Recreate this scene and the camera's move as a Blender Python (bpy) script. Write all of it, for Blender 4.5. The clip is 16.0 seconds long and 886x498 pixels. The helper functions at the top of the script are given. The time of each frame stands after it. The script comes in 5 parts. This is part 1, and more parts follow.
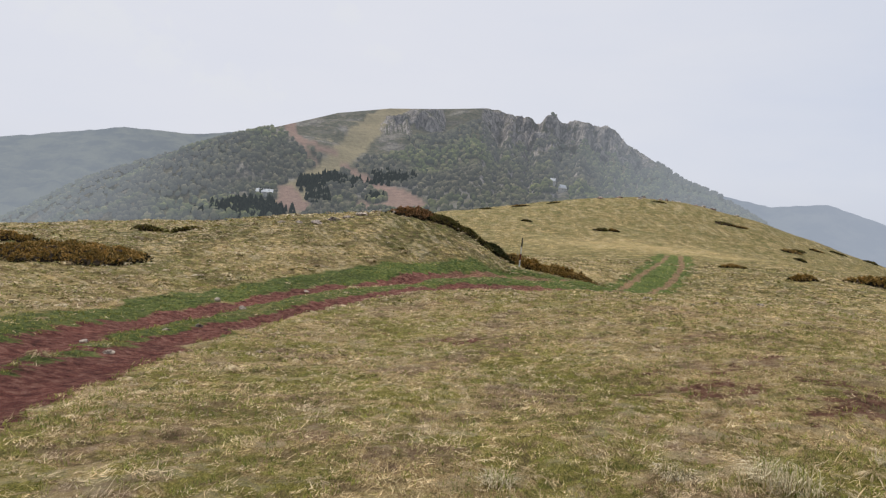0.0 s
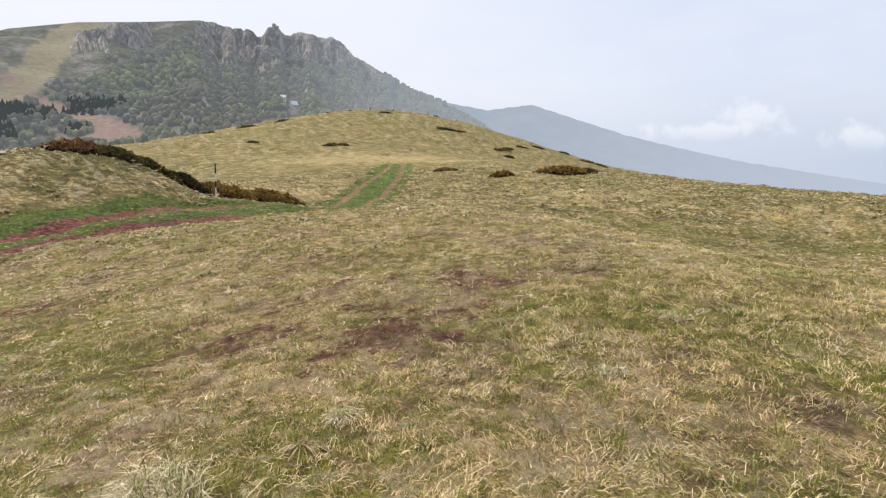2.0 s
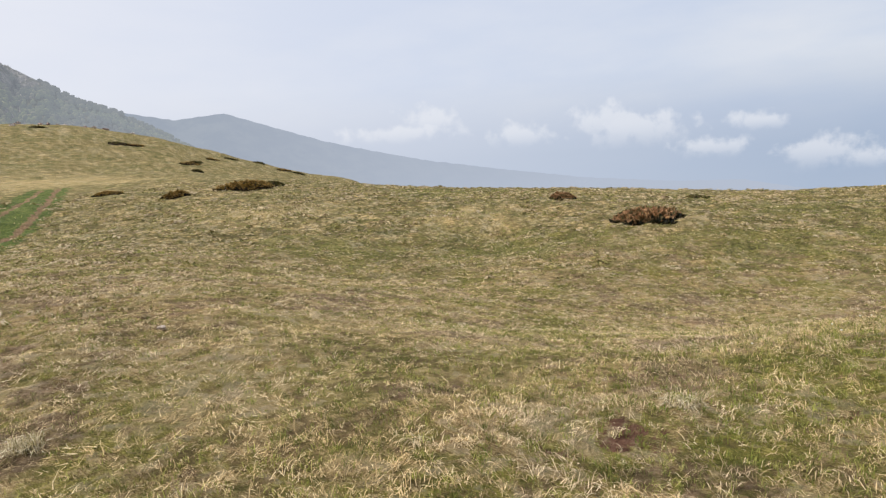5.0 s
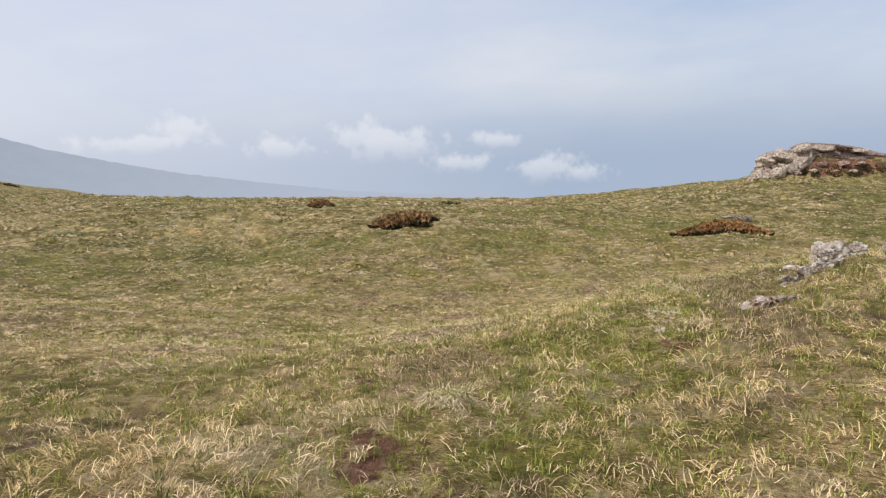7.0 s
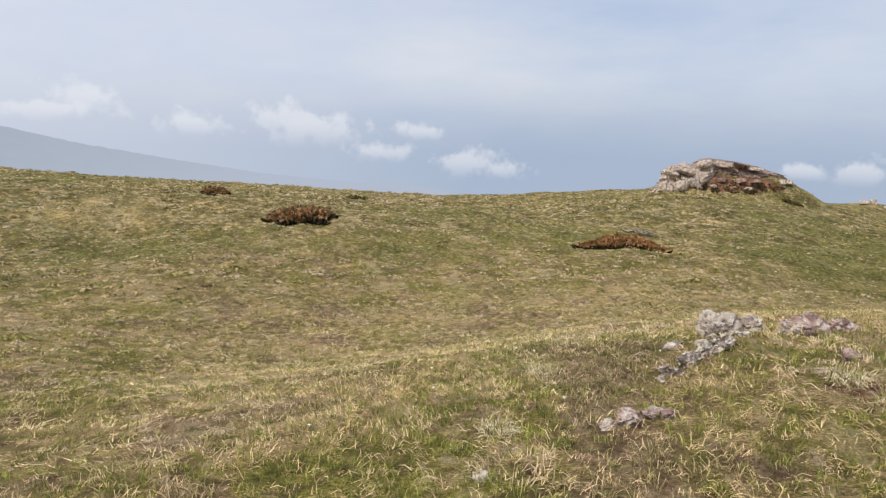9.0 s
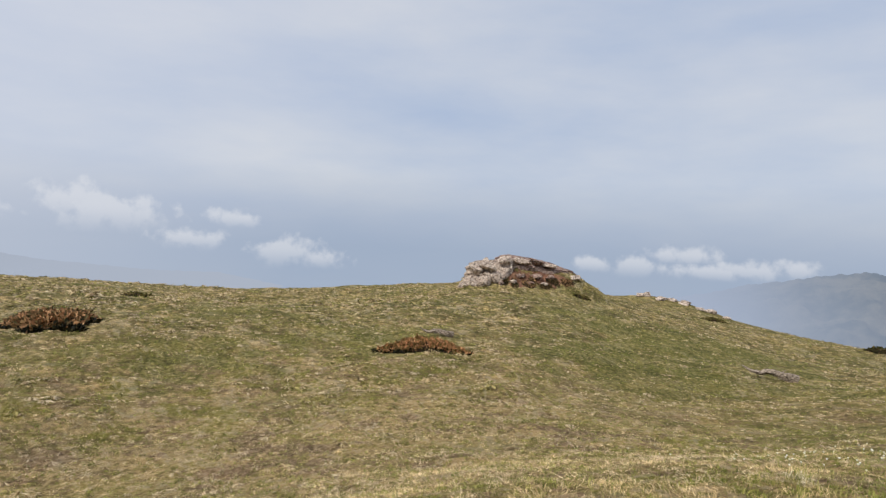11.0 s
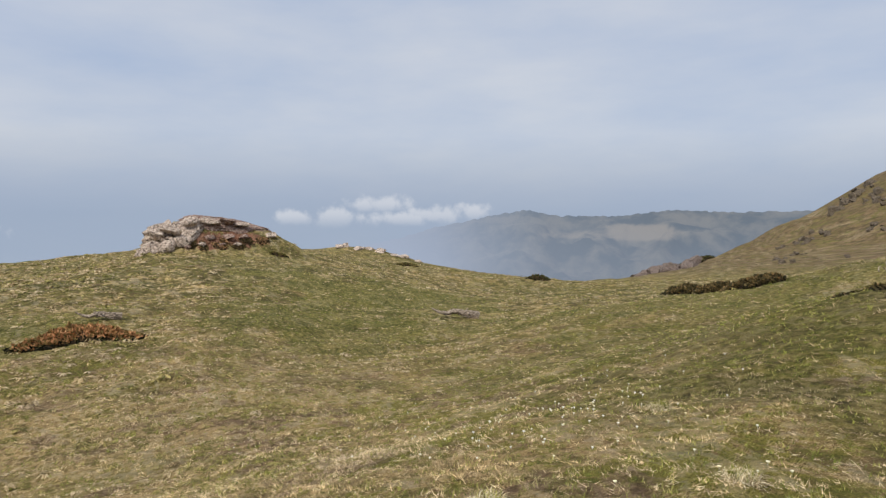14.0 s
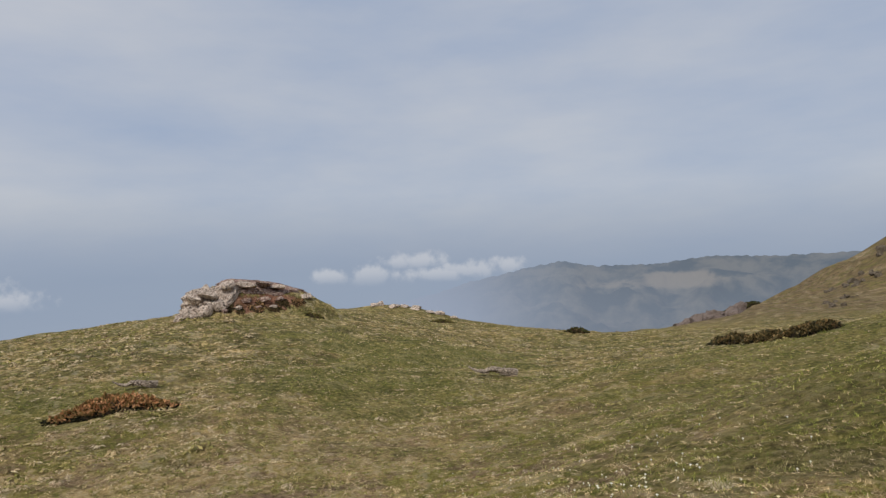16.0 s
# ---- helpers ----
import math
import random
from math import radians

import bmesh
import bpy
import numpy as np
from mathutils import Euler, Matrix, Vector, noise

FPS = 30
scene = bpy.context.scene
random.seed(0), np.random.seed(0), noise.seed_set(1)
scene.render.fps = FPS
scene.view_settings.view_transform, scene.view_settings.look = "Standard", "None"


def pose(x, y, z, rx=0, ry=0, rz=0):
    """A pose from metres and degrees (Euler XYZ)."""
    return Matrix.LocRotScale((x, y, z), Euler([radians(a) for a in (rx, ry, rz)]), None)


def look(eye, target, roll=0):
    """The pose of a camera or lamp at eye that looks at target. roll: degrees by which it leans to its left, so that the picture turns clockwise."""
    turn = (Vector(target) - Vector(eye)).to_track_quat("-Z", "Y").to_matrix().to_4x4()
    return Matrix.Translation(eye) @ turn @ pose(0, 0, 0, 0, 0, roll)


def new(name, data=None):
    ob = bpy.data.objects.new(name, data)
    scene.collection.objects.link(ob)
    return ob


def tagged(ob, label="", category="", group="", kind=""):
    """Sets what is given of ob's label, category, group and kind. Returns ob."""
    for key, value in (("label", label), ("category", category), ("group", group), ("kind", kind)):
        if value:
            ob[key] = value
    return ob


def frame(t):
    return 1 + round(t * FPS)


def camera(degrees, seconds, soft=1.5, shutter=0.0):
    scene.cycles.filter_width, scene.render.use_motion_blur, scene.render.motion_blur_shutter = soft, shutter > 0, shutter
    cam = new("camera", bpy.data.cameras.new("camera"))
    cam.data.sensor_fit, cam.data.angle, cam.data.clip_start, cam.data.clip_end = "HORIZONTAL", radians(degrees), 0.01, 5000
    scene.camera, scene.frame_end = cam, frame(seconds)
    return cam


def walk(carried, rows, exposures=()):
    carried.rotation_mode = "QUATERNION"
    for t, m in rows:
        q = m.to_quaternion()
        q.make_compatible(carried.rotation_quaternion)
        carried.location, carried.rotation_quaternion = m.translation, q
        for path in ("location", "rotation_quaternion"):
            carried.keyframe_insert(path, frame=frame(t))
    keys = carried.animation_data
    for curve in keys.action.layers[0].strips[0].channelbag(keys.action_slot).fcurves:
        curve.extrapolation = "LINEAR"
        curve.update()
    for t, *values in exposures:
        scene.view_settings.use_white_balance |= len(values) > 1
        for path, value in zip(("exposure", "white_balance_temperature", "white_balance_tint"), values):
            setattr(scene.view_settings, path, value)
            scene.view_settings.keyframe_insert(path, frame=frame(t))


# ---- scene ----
cam = camera(70.16, 16.0, soft=1.3)


def ypr(yaw, pitch, roll, x, y, z):
    turn = pose(0, 0, 0, 0, 0, -yaw) @ pose(0, 0, 0, 90 + pitch) @ pose(0, 0, 0, 0, 0, roll)
    return Matrix.Translation((x, y, z)) @ turn


walk(cam, [
    (0.0, ypr(0.00, -2.38, 4.79, 0.000, -0.000, 1.600)),
    (0.5, ypr(6.76, -3.58, 5.16, 0.699, 0.298, 1.579)),
    (1.0, ypr(11.82, -4.59, 1.34, 1.386, 0.453, 1.716)),
    (1.5, ypr(18.67, -7.69, 2.15, 2.028, 0.779, 1.719)),
    (2.0, ypr(22.98, -8.93, -0.37, 2.541, 0.970, 1.732)),
    (2.5, ypr(23.86, -11.29, 0.95, 3.040, 1.213, 1.805)),
    (3.0, ypr(28.40, -12.79, 0.95, 3.600, 1.586, 1.815)),
    (3.5, ypr(34.27, -12.67, -1.12, 4.089, 1.777, 1.837)),
    (4.0, ypr(35.24, -13.80, 1.23, 4.577, 1.994, 1.892)),
    (4.5, ypr(38.85, -10.82, 0.49, 5.078, 2.003, 2.048)),
    (5.0, ypr(48.96, -9.14, -3.28, 5.644, 2.158, 2.154)),
    (5.2, ypr(52.20, -8.21, -3.93, 5.842, 2.217, 2.205)),
    (7.3, ypr(72.44, -8.57, -0.70, 6.980, 2.601, 1.571)),
    (7.5, ypr(73.23, -8.20, 0.07, 7.116, 2.562, 1.562)),
    (8.0, ypr(70.81, -10.68, -0.69, 7.565, 2.436, 1.673)),
    (8.5, ypr(73.52, -11.45, -0.01, 8.103, 2.310, 1.717)),
    (9.0, ypr(78.04, -9.77, 1.83, 8.533, 2.232, 1.907)),
    (9.5, ypr(78.89, -9.34, 1.45, 9.021, 2.099, 1.957)),
    (10.0, ypr(85.03, -5.43, 1.43, 9.374, 1.872, 2.143)),
    (10.2, ypr(87.59, -2.65, 3.52, 9.557, 1.791, 2.195)),
    (12.3, ypr(106.11, -4.31, -0.38, 11.380, 1.098, 2.288)),
    (12.5, ypr(108.41, -4.36, -0.17, 11.486, 1.013, 2.301)),
    (13.0, ypr(110.17, -2.69, 1.71, 11.690, 0.878, 2.317)),
    (13.5, ypr(115.63, -4.72, 1.43, 11.837, 0.611, 2.354)),
    (14.0, ypr(120.76, -4.41, 0.30, 11.888, 0.523, 2.380)),
    (14.5, ypr(124.19, -3.40, 0.73, 11.904, 0.465, 2.409)),
    (15.0, ypr(123.85, -1.53, 0.77, 11.911, 0.452, 2.434)),
    (15.5, ypr(120.58, -0.66, 0.59, 11.936, 0.431, 2.441)),
    (16.0, ypr(117.65, 0.60, -1.84, 12.165, 0.280, 2.448)),
], exposures=[(0, 0.08), (1.0, 0.24), (2.5, 0.46), (3.5, 0.52), (4.3, 0.43), (5.0, 0.24), (7.3, 0.2), (9.5, 0.19), (10.2, 0.11), (12.5, 0.03), (14.5, 0.02), (15.5, -0.12), (16.0, -0.24)])

# ---- light ----
world = bpy.data.worlds.new("sky")
scene.world = world
world.use_nodes = True
SUN_AZ, SUN_EL = -25.0, 52.0
CLOUDS = [(48.4, 2.6, 2.6, 1.1), (46.0, 1.6, 5.0, 0.9), (56.6, 0.9, 2.6, 1.0), (63.5, 1.6, 2.6, 1.5), (66.3, 1.0, 4.4, 1.5), (75.7, 0.8, 2.0, 0.7), (72.3, -1.0, 2.6, 0.9), (80.3, -1.6, 3.0, 1.4), (82.8, -2.2, 2.4, 0.9), 
          (107.5, -1.4, 2.2, 0.7), (111.0, -1.2, 2.2, 1.0), (114.8, -0.3, 3.6, 0.8), (119.6, -1.2, 2.8, 0.9), (123.4, -0.9, 1.8, 0.8), (116.5, -1.5, 4.0, 0.7), 
          (-25.0, 11.4, 1.8, 1.6), (-29.0, 13.5, 5.0, 2.5), (-10.2, 17.0, 1.6, 0.9), (-6.7, 14.2, 1.7, 0.9), (-19.0, 10.0, 4.0, 1.6)]


def sky_nodes():
    nt = world.node_tree
    nt.nodes.clear()
    N, L = nt.nodes.new, nt.links.new
    out, bg = N("ShaderNodeOutputWorld"), N("ShaderNodeBackground")
    sky = N("ShaderNodeTexSky")
    sky.sky_type, sky.sun_disc = "NISHITA", False
    sky.sun_elevation, sky.sun_rotation = radians(SUN_EL), radians(SUN_AZ)
    sky.air_density, sky.dust_density = 1.0, 2.0
    co = N("ShaderNodeTexCoord")
    sep = N("ShaderNodeSeparateXYZ")
    L(co.outputs["Generated"], sep.inputs[0])
    # thin cloud cover: long soft streaks
    mp = N("ShaderNodeMapping")
    mp.inputs["Scale"].default_value = (1.0, 1.0, 3.5)
    L(co.outputs["Generated"], mp.inputs[0])
    n1 = N("ShaderNodeTexNoise")
    n1.inputs["Scale"].default_value, n1.inputs["Detail"].default_value = 2.2, 5
    n1.inputs["Roughness"].default_value = 0.55
    L(mp.outputs[0], n1.inputs["Vector"])
    veil = N("ShaderNodeValToRGB")
    veil.color_ramp.elements[0].position, veil.color_ramp.elements[0].color = 0.3, (5.15, 6.2, 8.25, 1)
    veil.color_ramp.elements[1].position, veil.color_ramp.elements[1].color = 0.72, (7.55, 7.95, 8.8, 1)
    L(n1.outputs["Fac"], veil.inputs[0])
    cover = N("ShaderNodeMixRGB")
    cover.inputs[0].default_value = 0.86
    L(sky.outputs[0], cover.inputs[1]), L(veil.outputs[0], cover.inputs[2])
    # haze that thickens down to and below the horizon
    band = N("ShaderNodeMapRange")
    band.inputs["From Min"].default_value, band.inputs["From Max"].default_value = 0.10, -0.02
    L(sep.outputs["Z"], band.inputs["Value"])
    haze = N("ShaderNodeMixRGB")
    haze.inputs[2].default_value = (3.85, 4.72, 6.15, 1)
    bandk = N("ShaderNodeMath")
    bandk.operation = "MULTIPLY"
    bandk.inputs[1].default_value = 0.85
    L(band.outputs[0], bandk.inputs[0]), L(bandk.outputs[0], haze.inputs[0])
    L(cover.outputs[0], haze.inputs[1])
    # the side towards the sun is whiter
    glow = N("ShaderNodeVectorMath")
    glow.operation = "DOT_PRODUCT"
    glow.inputs[1].default_value = (math.sin(radians(SUN_AZ)) * 0.8, math.cos(radians(SUN_AZ)) * 0.8, 0.6)
    L(co.outputs["Generated"], glow.inputs[0])
    gm = N("ShaderNodeMapRange")
    gm.inputs["From Min"].default_value, gm.inputs["From Max"].default_value = -0.25, 1.0
    gm.inputs["To Max"].default_value = 0.9
    L(glow.outputs["Value"], gm.inputs["Value"])
    white = N("ShaderNodeMixRGB")
    white.inputs[2].default_value = (8.4, 8.5, 9.2, 1)
    L(gm.outputs[0], white.inputs[0]), L(haze.outputs[0], white.inputs[1])
    # heaps of cumulus low over the plain: azimuth, elevation, half width, half height (degrees)
    az = N("ShaderNodeMath")
    az.operation = "ARCTAN2"
    L(sep.outputs["X"], az.inputs[0]), L(sep.outputs["Y"], az.inputs[1])
    flat = N("ShaderNodeCombineXYZ")
    L(az.outputs[0], flat.inputs[0]), L(sep.outputs["Z"], flat.inputs[1])
    n2 = N("ShaderNodeTexNoise")
    n2.inputs["Scale"].default_value, n2.inputs["Detail"].default_value = 38.0, 6
    n2.inputs["Roughness"].default_value = 0.55
    L(co.outputs["Generated"], n2.inputs["Vector"])
    rough = N("ShaderNodeMapRange")
    rough.inputs["From Min"].default_value, rough.inputs["From Max"].default_value = 0.25, 0.75
    rough.inputs["To Min"].default_value, rough.inputs["To Max"].default_value = -0.8, 0.8
    L(n2.outputs["Fac"], rough.inputs["Value"])
    best = None
    # crisp heaped tops that fade away downwards
    for ca, ce, w, h in CLOUDS:
        sub, scl, ln, low, add = N("ShaderNodeVectorMath"), N("ShaderNodeVectorMath"), N("ShaderNodeVectorMath"), N("ShaderNodeSeparateXYZ"), N("ShaderNodeMath")
        sub.operation, scl.operation, ln.operation, add.operation = "SUBTRACT", "MULTIPLY", "LENGTH", "ADD"
        sub.inputs[1].default_value = (radians(ca), math.sin(radians(ce - 0.25 * h)), 0)
        scl.inputs[1].default_value = (1 / radians(w), 1 / radians(h), 0)
        L(flat.outputs[0], sub.inputs[0]), L(sub.outputs[0], scl.inputs[0]), L(scl.outputs[0], ln.inputs[0])
        L(ln.outputs["Value"], add.inputs[0]), L(rough.outputs[0], add.inputs[1])
        body, fade, both = N("ShaderNodeMapRange"), N("ShaderNodeMapRange"), N("ShaderNodeMath")
        body.interpolation_type = fade.interpolation_type = "SMOOTHSTEP"
        body.inputs["From Min"].default_value, body.inputs["From Max"].default_value = 1.3, 0.35
        fade.inputs["From Min"].default_value, fade.inputs["From Max"].default_value = -1.4, 0.5
        L(scl.outputs[0], low.inputs[0]), L(add.outputs[0], body.inputs["Value"]), L(low.outputs["Y"], fade.inputs["Value"])
        both.operation = "MULTIPLY"
        L(body.outputs[0], both.inputs[0]), L(fade.outputs[0], both.inputs[1])
        if best is None:
            best = both.outputs[0]
        else:
            mx = N("ShaderNodeMath")
            mx.operation = "MAXIMUM"
            L(best, mx.inputs[0]), L(both.outputs[0], mx.inputs[1])
            best = mx.outputs[0]
    shape = N("ShaderNodeMath")
    shape.operation = "MULTIPLY"
    shape.inputs[1].default_value = 0.6
    L(best, shape.inputs[0])
    heap = N("ShaderNodeMixRGB")
    heap.inputs[2].default_value = (8.3, 8.5, 9.0, 1)
    L(shape.outputs[0], heap.inputs[0]), L(white.outputs[0], heap.inputs[1])
    L(heap.outputs[0], bg.inputs["Color"])
    bg.inputs["Strength"].default_value = 0.085
    L(bg.outputs[0], out.inputs[0])


sky_nodes()
sun = new("sun", bpy.data.lights.new("sun", "SUN"))
sun.data.energy, sun.data.angle, sun.data.color = 3.1, radians(4), (1.0, 0.95, 0.87)
sun.matrix_world = look((0, 0, 100), (-100 * math.sin(radians(SUN_AZ)) / math.tan(radians(SUN_EL)),
                                      -100 * math.cos(radians(SUN_AZ)) / math.tan(radians(SUN_EL)), 0))

# ---- materials ----


class Mat:
    """Small helper to write node materials."""

    def __init__(self, name, rough=0.9, spec=0.2):
        self.m = bpy.data.materials.new(name)
        self.m.use_nodes = True
        self.nt = self.m.node_tree
        self.bsdf = self.nt.nodes["Principled BSDF"]
        self.bsdf.inputs["Roughness"].default_value = rough
        self.bsdf.inputs["Specular IOR Level"].default_value = spec
        self.co = self.node("ShaderNodeTexCoord")
        self.where = self.node("ShaderNodeNewGeometry")

    def node(self, kind):
        return self.nt.nodes.new(kind)

    def link(self, a, b):
        self.nt.links.new(a, b)

    def noise(self, scale, detail=4, rough=0.55, stretch=None, distort=0.0, space="pos", turn=0.0):
        src = self.where.outputs["Position"] if space == "pos" else self.co.outputs["Object"]
        if stretch:
            mp = self.node("ShaderNodeMapping")
            mp.inputs["Scale"].default_value, mp.inputs["Rotation"].default_value = stretch, (0, 0, radians(turn))
            self.link(src, mp.inputs[0])
            src = mp.outputs[0]
        n = self.node("ShaderNodeTexNoise")
        n.inputs["Scale"].default_value, n.inputs["Detail"].default_value = scale, detail
        n.inputs["Roughness"].default_value, n.inputs["Distortion"].default_value = rough, distort
        self.link(src, n.inputs["Vector"])
        return n.outputs["Fac"]

    def ramp(self, fac, stops):
        r = self.node("ShaderNodeValToRGB")
        cr = r.color_ramp
        cr.elements[0].position, cr.elements[0].color = stops[0][0], (*stops[0][1], 1)
        cr.elements[1].position, cr.elements[1].color = stops[-1][0], (*stops[-1][1], 1)
        for p, c in stops[1:-1]:
            cr.elements.new(p).color = (*c, 1)
        self.link(fac, r.inputs[0])
        return r.outputs[0]

    def mask(self, fac, lo, hi):
        r = self.node("ShaderNodeMapRange")
        r.interpolation_type = "SMOOTHSTEP"
        r.inputs["From Min"].default_value, r.inputs["From Max"].default_value = lo, hi
        self.link(fac, r.inputs["Value"])
        return r.outputs[0]

    def math(self, op, a, b):
        n = self.node("ShaderNodeMath")
        n.operation = op
        for k, v in enumerate((a, b)):
            if isinstance(v, (int, float)):
                n.inputs[k].default_value = v
            else:
                self.link(v, n.inputs[k])
        return n.outputs[0]

    def mix(self, fac, a, b, mode="MIX"):
        n = self.node("ShaderNodeMixRGB")
        n.blend_type = mode
        for k, v in enumerate((fac, a, b)):
            if isinstance(v, (int, float)):
                n.inputs[k].default_value = v
            elif isinstance(v, tuple):
                n.inputs[k].default_value = (*v, 1)
            else:
                self.link(v, n.inputs[k])
        return n.outputs[0]

    def attr(self, name):
        n = self.node("ShaderNodeAttribute")
        n.attribute_name = name
        return n.outputs["Fac"]

    def island(self):
        return self.where.outputs["Random Per Island"]

    def color(self, sock):
        self.link(sock, self.bsdf.inputs["Base Color"])
        return self

    def bump(self, height, strength=0.4, dist=0.02):
        b = self.node("ShaderNodeBump")
        b.inputs["Strength"].default_value, b.inputs["Distance"].default_value = strength, dist
        self.link(height, b.inputs["Height"])
        self.link(b.outputs[0], self.bsdf.inputs["Normal"])
        return self

    def thin(self, sock, amount):
        """Leaves so thin that light comes through them."""
        tr, mx = self.node("ShaderNodeBsdfTranslucent"), self.node("ShaderNodeMixShader")
        self.link(sock, tr.inputs["Color"])
        mx.inputs[0].default_value = amount
        self.link(self.bsdf.outputs[0], mx.inputs[1])
        self.link(tr.outputs[0], mx.inputs[2])
        self.link(mx.outputs[0], self.nt.nodes["Material Output"].inputs["Surface"])

    def haze_glow(self, amount, colour, glow=1.0):
        """For the far backdrop only: haze of the air between, put in as a glow."""
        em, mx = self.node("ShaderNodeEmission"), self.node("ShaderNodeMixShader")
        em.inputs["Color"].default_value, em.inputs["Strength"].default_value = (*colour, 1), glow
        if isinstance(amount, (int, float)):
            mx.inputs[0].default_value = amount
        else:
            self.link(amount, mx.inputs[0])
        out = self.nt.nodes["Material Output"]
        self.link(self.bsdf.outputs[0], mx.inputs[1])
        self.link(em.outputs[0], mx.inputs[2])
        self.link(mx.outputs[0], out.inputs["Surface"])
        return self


# haze colours for the glow mixed into far materials
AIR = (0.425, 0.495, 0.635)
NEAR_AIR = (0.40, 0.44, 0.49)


def make_turf():
    k = Mat("turf", 0.95, 0.1)
    big, mid, fine = k.noise(0.11, 5, 0.6), k.noise(0.9, 5, 0.68), k.noise(7.0, 6, 0.72)
    speck, streak = k.noise(34.0, 4, 0.75), k.noise(2.6, 5, 0.75, (1.0, 1.0, 1.0), 1.2)
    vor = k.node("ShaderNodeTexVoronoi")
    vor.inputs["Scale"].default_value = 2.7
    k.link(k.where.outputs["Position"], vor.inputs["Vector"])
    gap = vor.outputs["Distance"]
    # dead straw, thin litter and green shoots
    c = k.ramp(mid, [(0.34, (0.13, 0.115, 0.035)), (0.45, (0.25, 0.195, 0.075)), (0.54, (0.40, 0.30, 0.135)), (0.66, (0.56, 0.44, 0.245))])
    green = k.ramp(streak, [(0.3, (0.085, 0.10, 0.022)), (0.5, (0.17, 0.175, 0.05)), (0.7, (0.32, 0.28, 0.12))])
    c = k.mix(k.math("MULTIPLY", k.mask(big, 0.44, 0.60), 0.75), c, green)
    patch = k.noise(0.42, 7, 0.72)
    c = k.mix(k.math("MULTIPLY", k.mask(patch, 0.50, 0.58), 0.85), c, (0.56, 0.43, 0.225))
    c = k.mix(k.math("MULTIPLY", k.mask(patch, 0.47, 0.39), 0.85), c, (0.115, 0.11, 0.034))
    c = k.mix(k.math("MULTIPLY", k.mask(streak, 0.50, 0.66), 0.8), c, k.mix(k.mask(fine, 0.4, 0.6), (0.10, 0.115, 0.03), (0.21, 0.20, 0.07)))
    c = k.mix(k.math("MULTIPLY", k.mask(fine, 0.53, 0.68), 0.75), c, (0.57, 0.465, 0.27))
    c = k.mix(k.math("MULTIPLY", k.mask(fine, 0.49, 0.38), 0.85), c, (0.06, 0.052, 0.024))
    c = k.mix(k.math("MULTIPLY", k.mask(speck, 0.54, 0.72), 0.6), c, (0.59, 0.49, 0.29))
    c = k.mix(k.math("MULTIPLY", k.mask(speck, 0.46, 0.32), 0.75), c, (0.06, 0.05, 0.03))
    # shade between clumps put into the colour: darker away from each clump's centre
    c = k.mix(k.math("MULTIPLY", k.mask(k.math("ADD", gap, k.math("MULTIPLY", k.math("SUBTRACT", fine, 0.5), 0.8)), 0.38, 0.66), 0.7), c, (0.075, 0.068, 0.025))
    c = k.mix(k.math("MULTIPLY", k.attr("dry"), 0.95), c, k.ramp(mid, [(0.34, (0.085, 0.064, 0.038)), (0.5, (0.15, 0.108, 0.066)), (0.64, (0.215, 0.16, 0.105))]))
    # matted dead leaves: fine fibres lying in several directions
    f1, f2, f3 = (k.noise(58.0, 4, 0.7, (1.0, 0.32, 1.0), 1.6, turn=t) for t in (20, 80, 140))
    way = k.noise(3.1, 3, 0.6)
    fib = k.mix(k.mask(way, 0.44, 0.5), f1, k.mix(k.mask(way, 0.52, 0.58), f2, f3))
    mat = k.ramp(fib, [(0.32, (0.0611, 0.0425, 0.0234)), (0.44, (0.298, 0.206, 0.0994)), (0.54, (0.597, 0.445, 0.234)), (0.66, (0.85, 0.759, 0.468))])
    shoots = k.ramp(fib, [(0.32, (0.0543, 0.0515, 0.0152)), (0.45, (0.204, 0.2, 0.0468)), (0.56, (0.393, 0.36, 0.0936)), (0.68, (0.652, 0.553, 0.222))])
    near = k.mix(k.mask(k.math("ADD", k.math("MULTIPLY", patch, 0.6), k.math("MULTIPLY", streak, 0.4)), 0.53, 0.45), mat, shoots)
    c = k.mix(k.math("MULTIPLY", k.attr("litter_shade"), 0.85), c, near)
    c = k.mix(k.math("MULTIPLY", k.attr("pale"), 0.55), c, k.mix(k.mask(fine, 0.42, 0.6), (0.36, 0.27, 0.13), (0.60, 0.48, 0.26)))
    # bleached tops of the hummocks and the darker hollows between them
    hum = k.math("ADD", k.attr("hummock"), k.math("MULTIPLY", k.math("SUBTRACT", fine, 0.5), 2.2))
    c = k.mix(k.math("MULTIPLY", k.mask(hum, 0.60, 0.95), 0.45), c, k.mix(k.mask(way, 0.44, 0.54), (0.60, 0.49, 0.30), (0.50, 0.44, 0.33)))
    c = k.mix(k.math("MULTIPLY", k.mask(hum, 0.45, 0.10), 0.6), c, k.mix(k.mask(way, 0.46, 0.52), (0.12, 0.125, 0.033), (0.16, 0.115, 0.065)))
    bare = k.math("MULTIPLY", k.mask(k.noise(0.8, 5, 0.7), 0.53, 0.60), k.attr("litter_shade"))
    c = k.mix(k.math("MULTIPLY", bare, 0.6), c, k.ramp(fine, [(0.36, (0.085, 0.05, 0.038)), (0.5, (0.24, 0.155, 0.12)), (0.62, (0.40, 0.30, 0.23))]))
    fresh = k.math("ADD", k.attr("fresh"), k.math("MULTIPLY", k.math("SUBTRACT", patch, 0.5), 2.6))
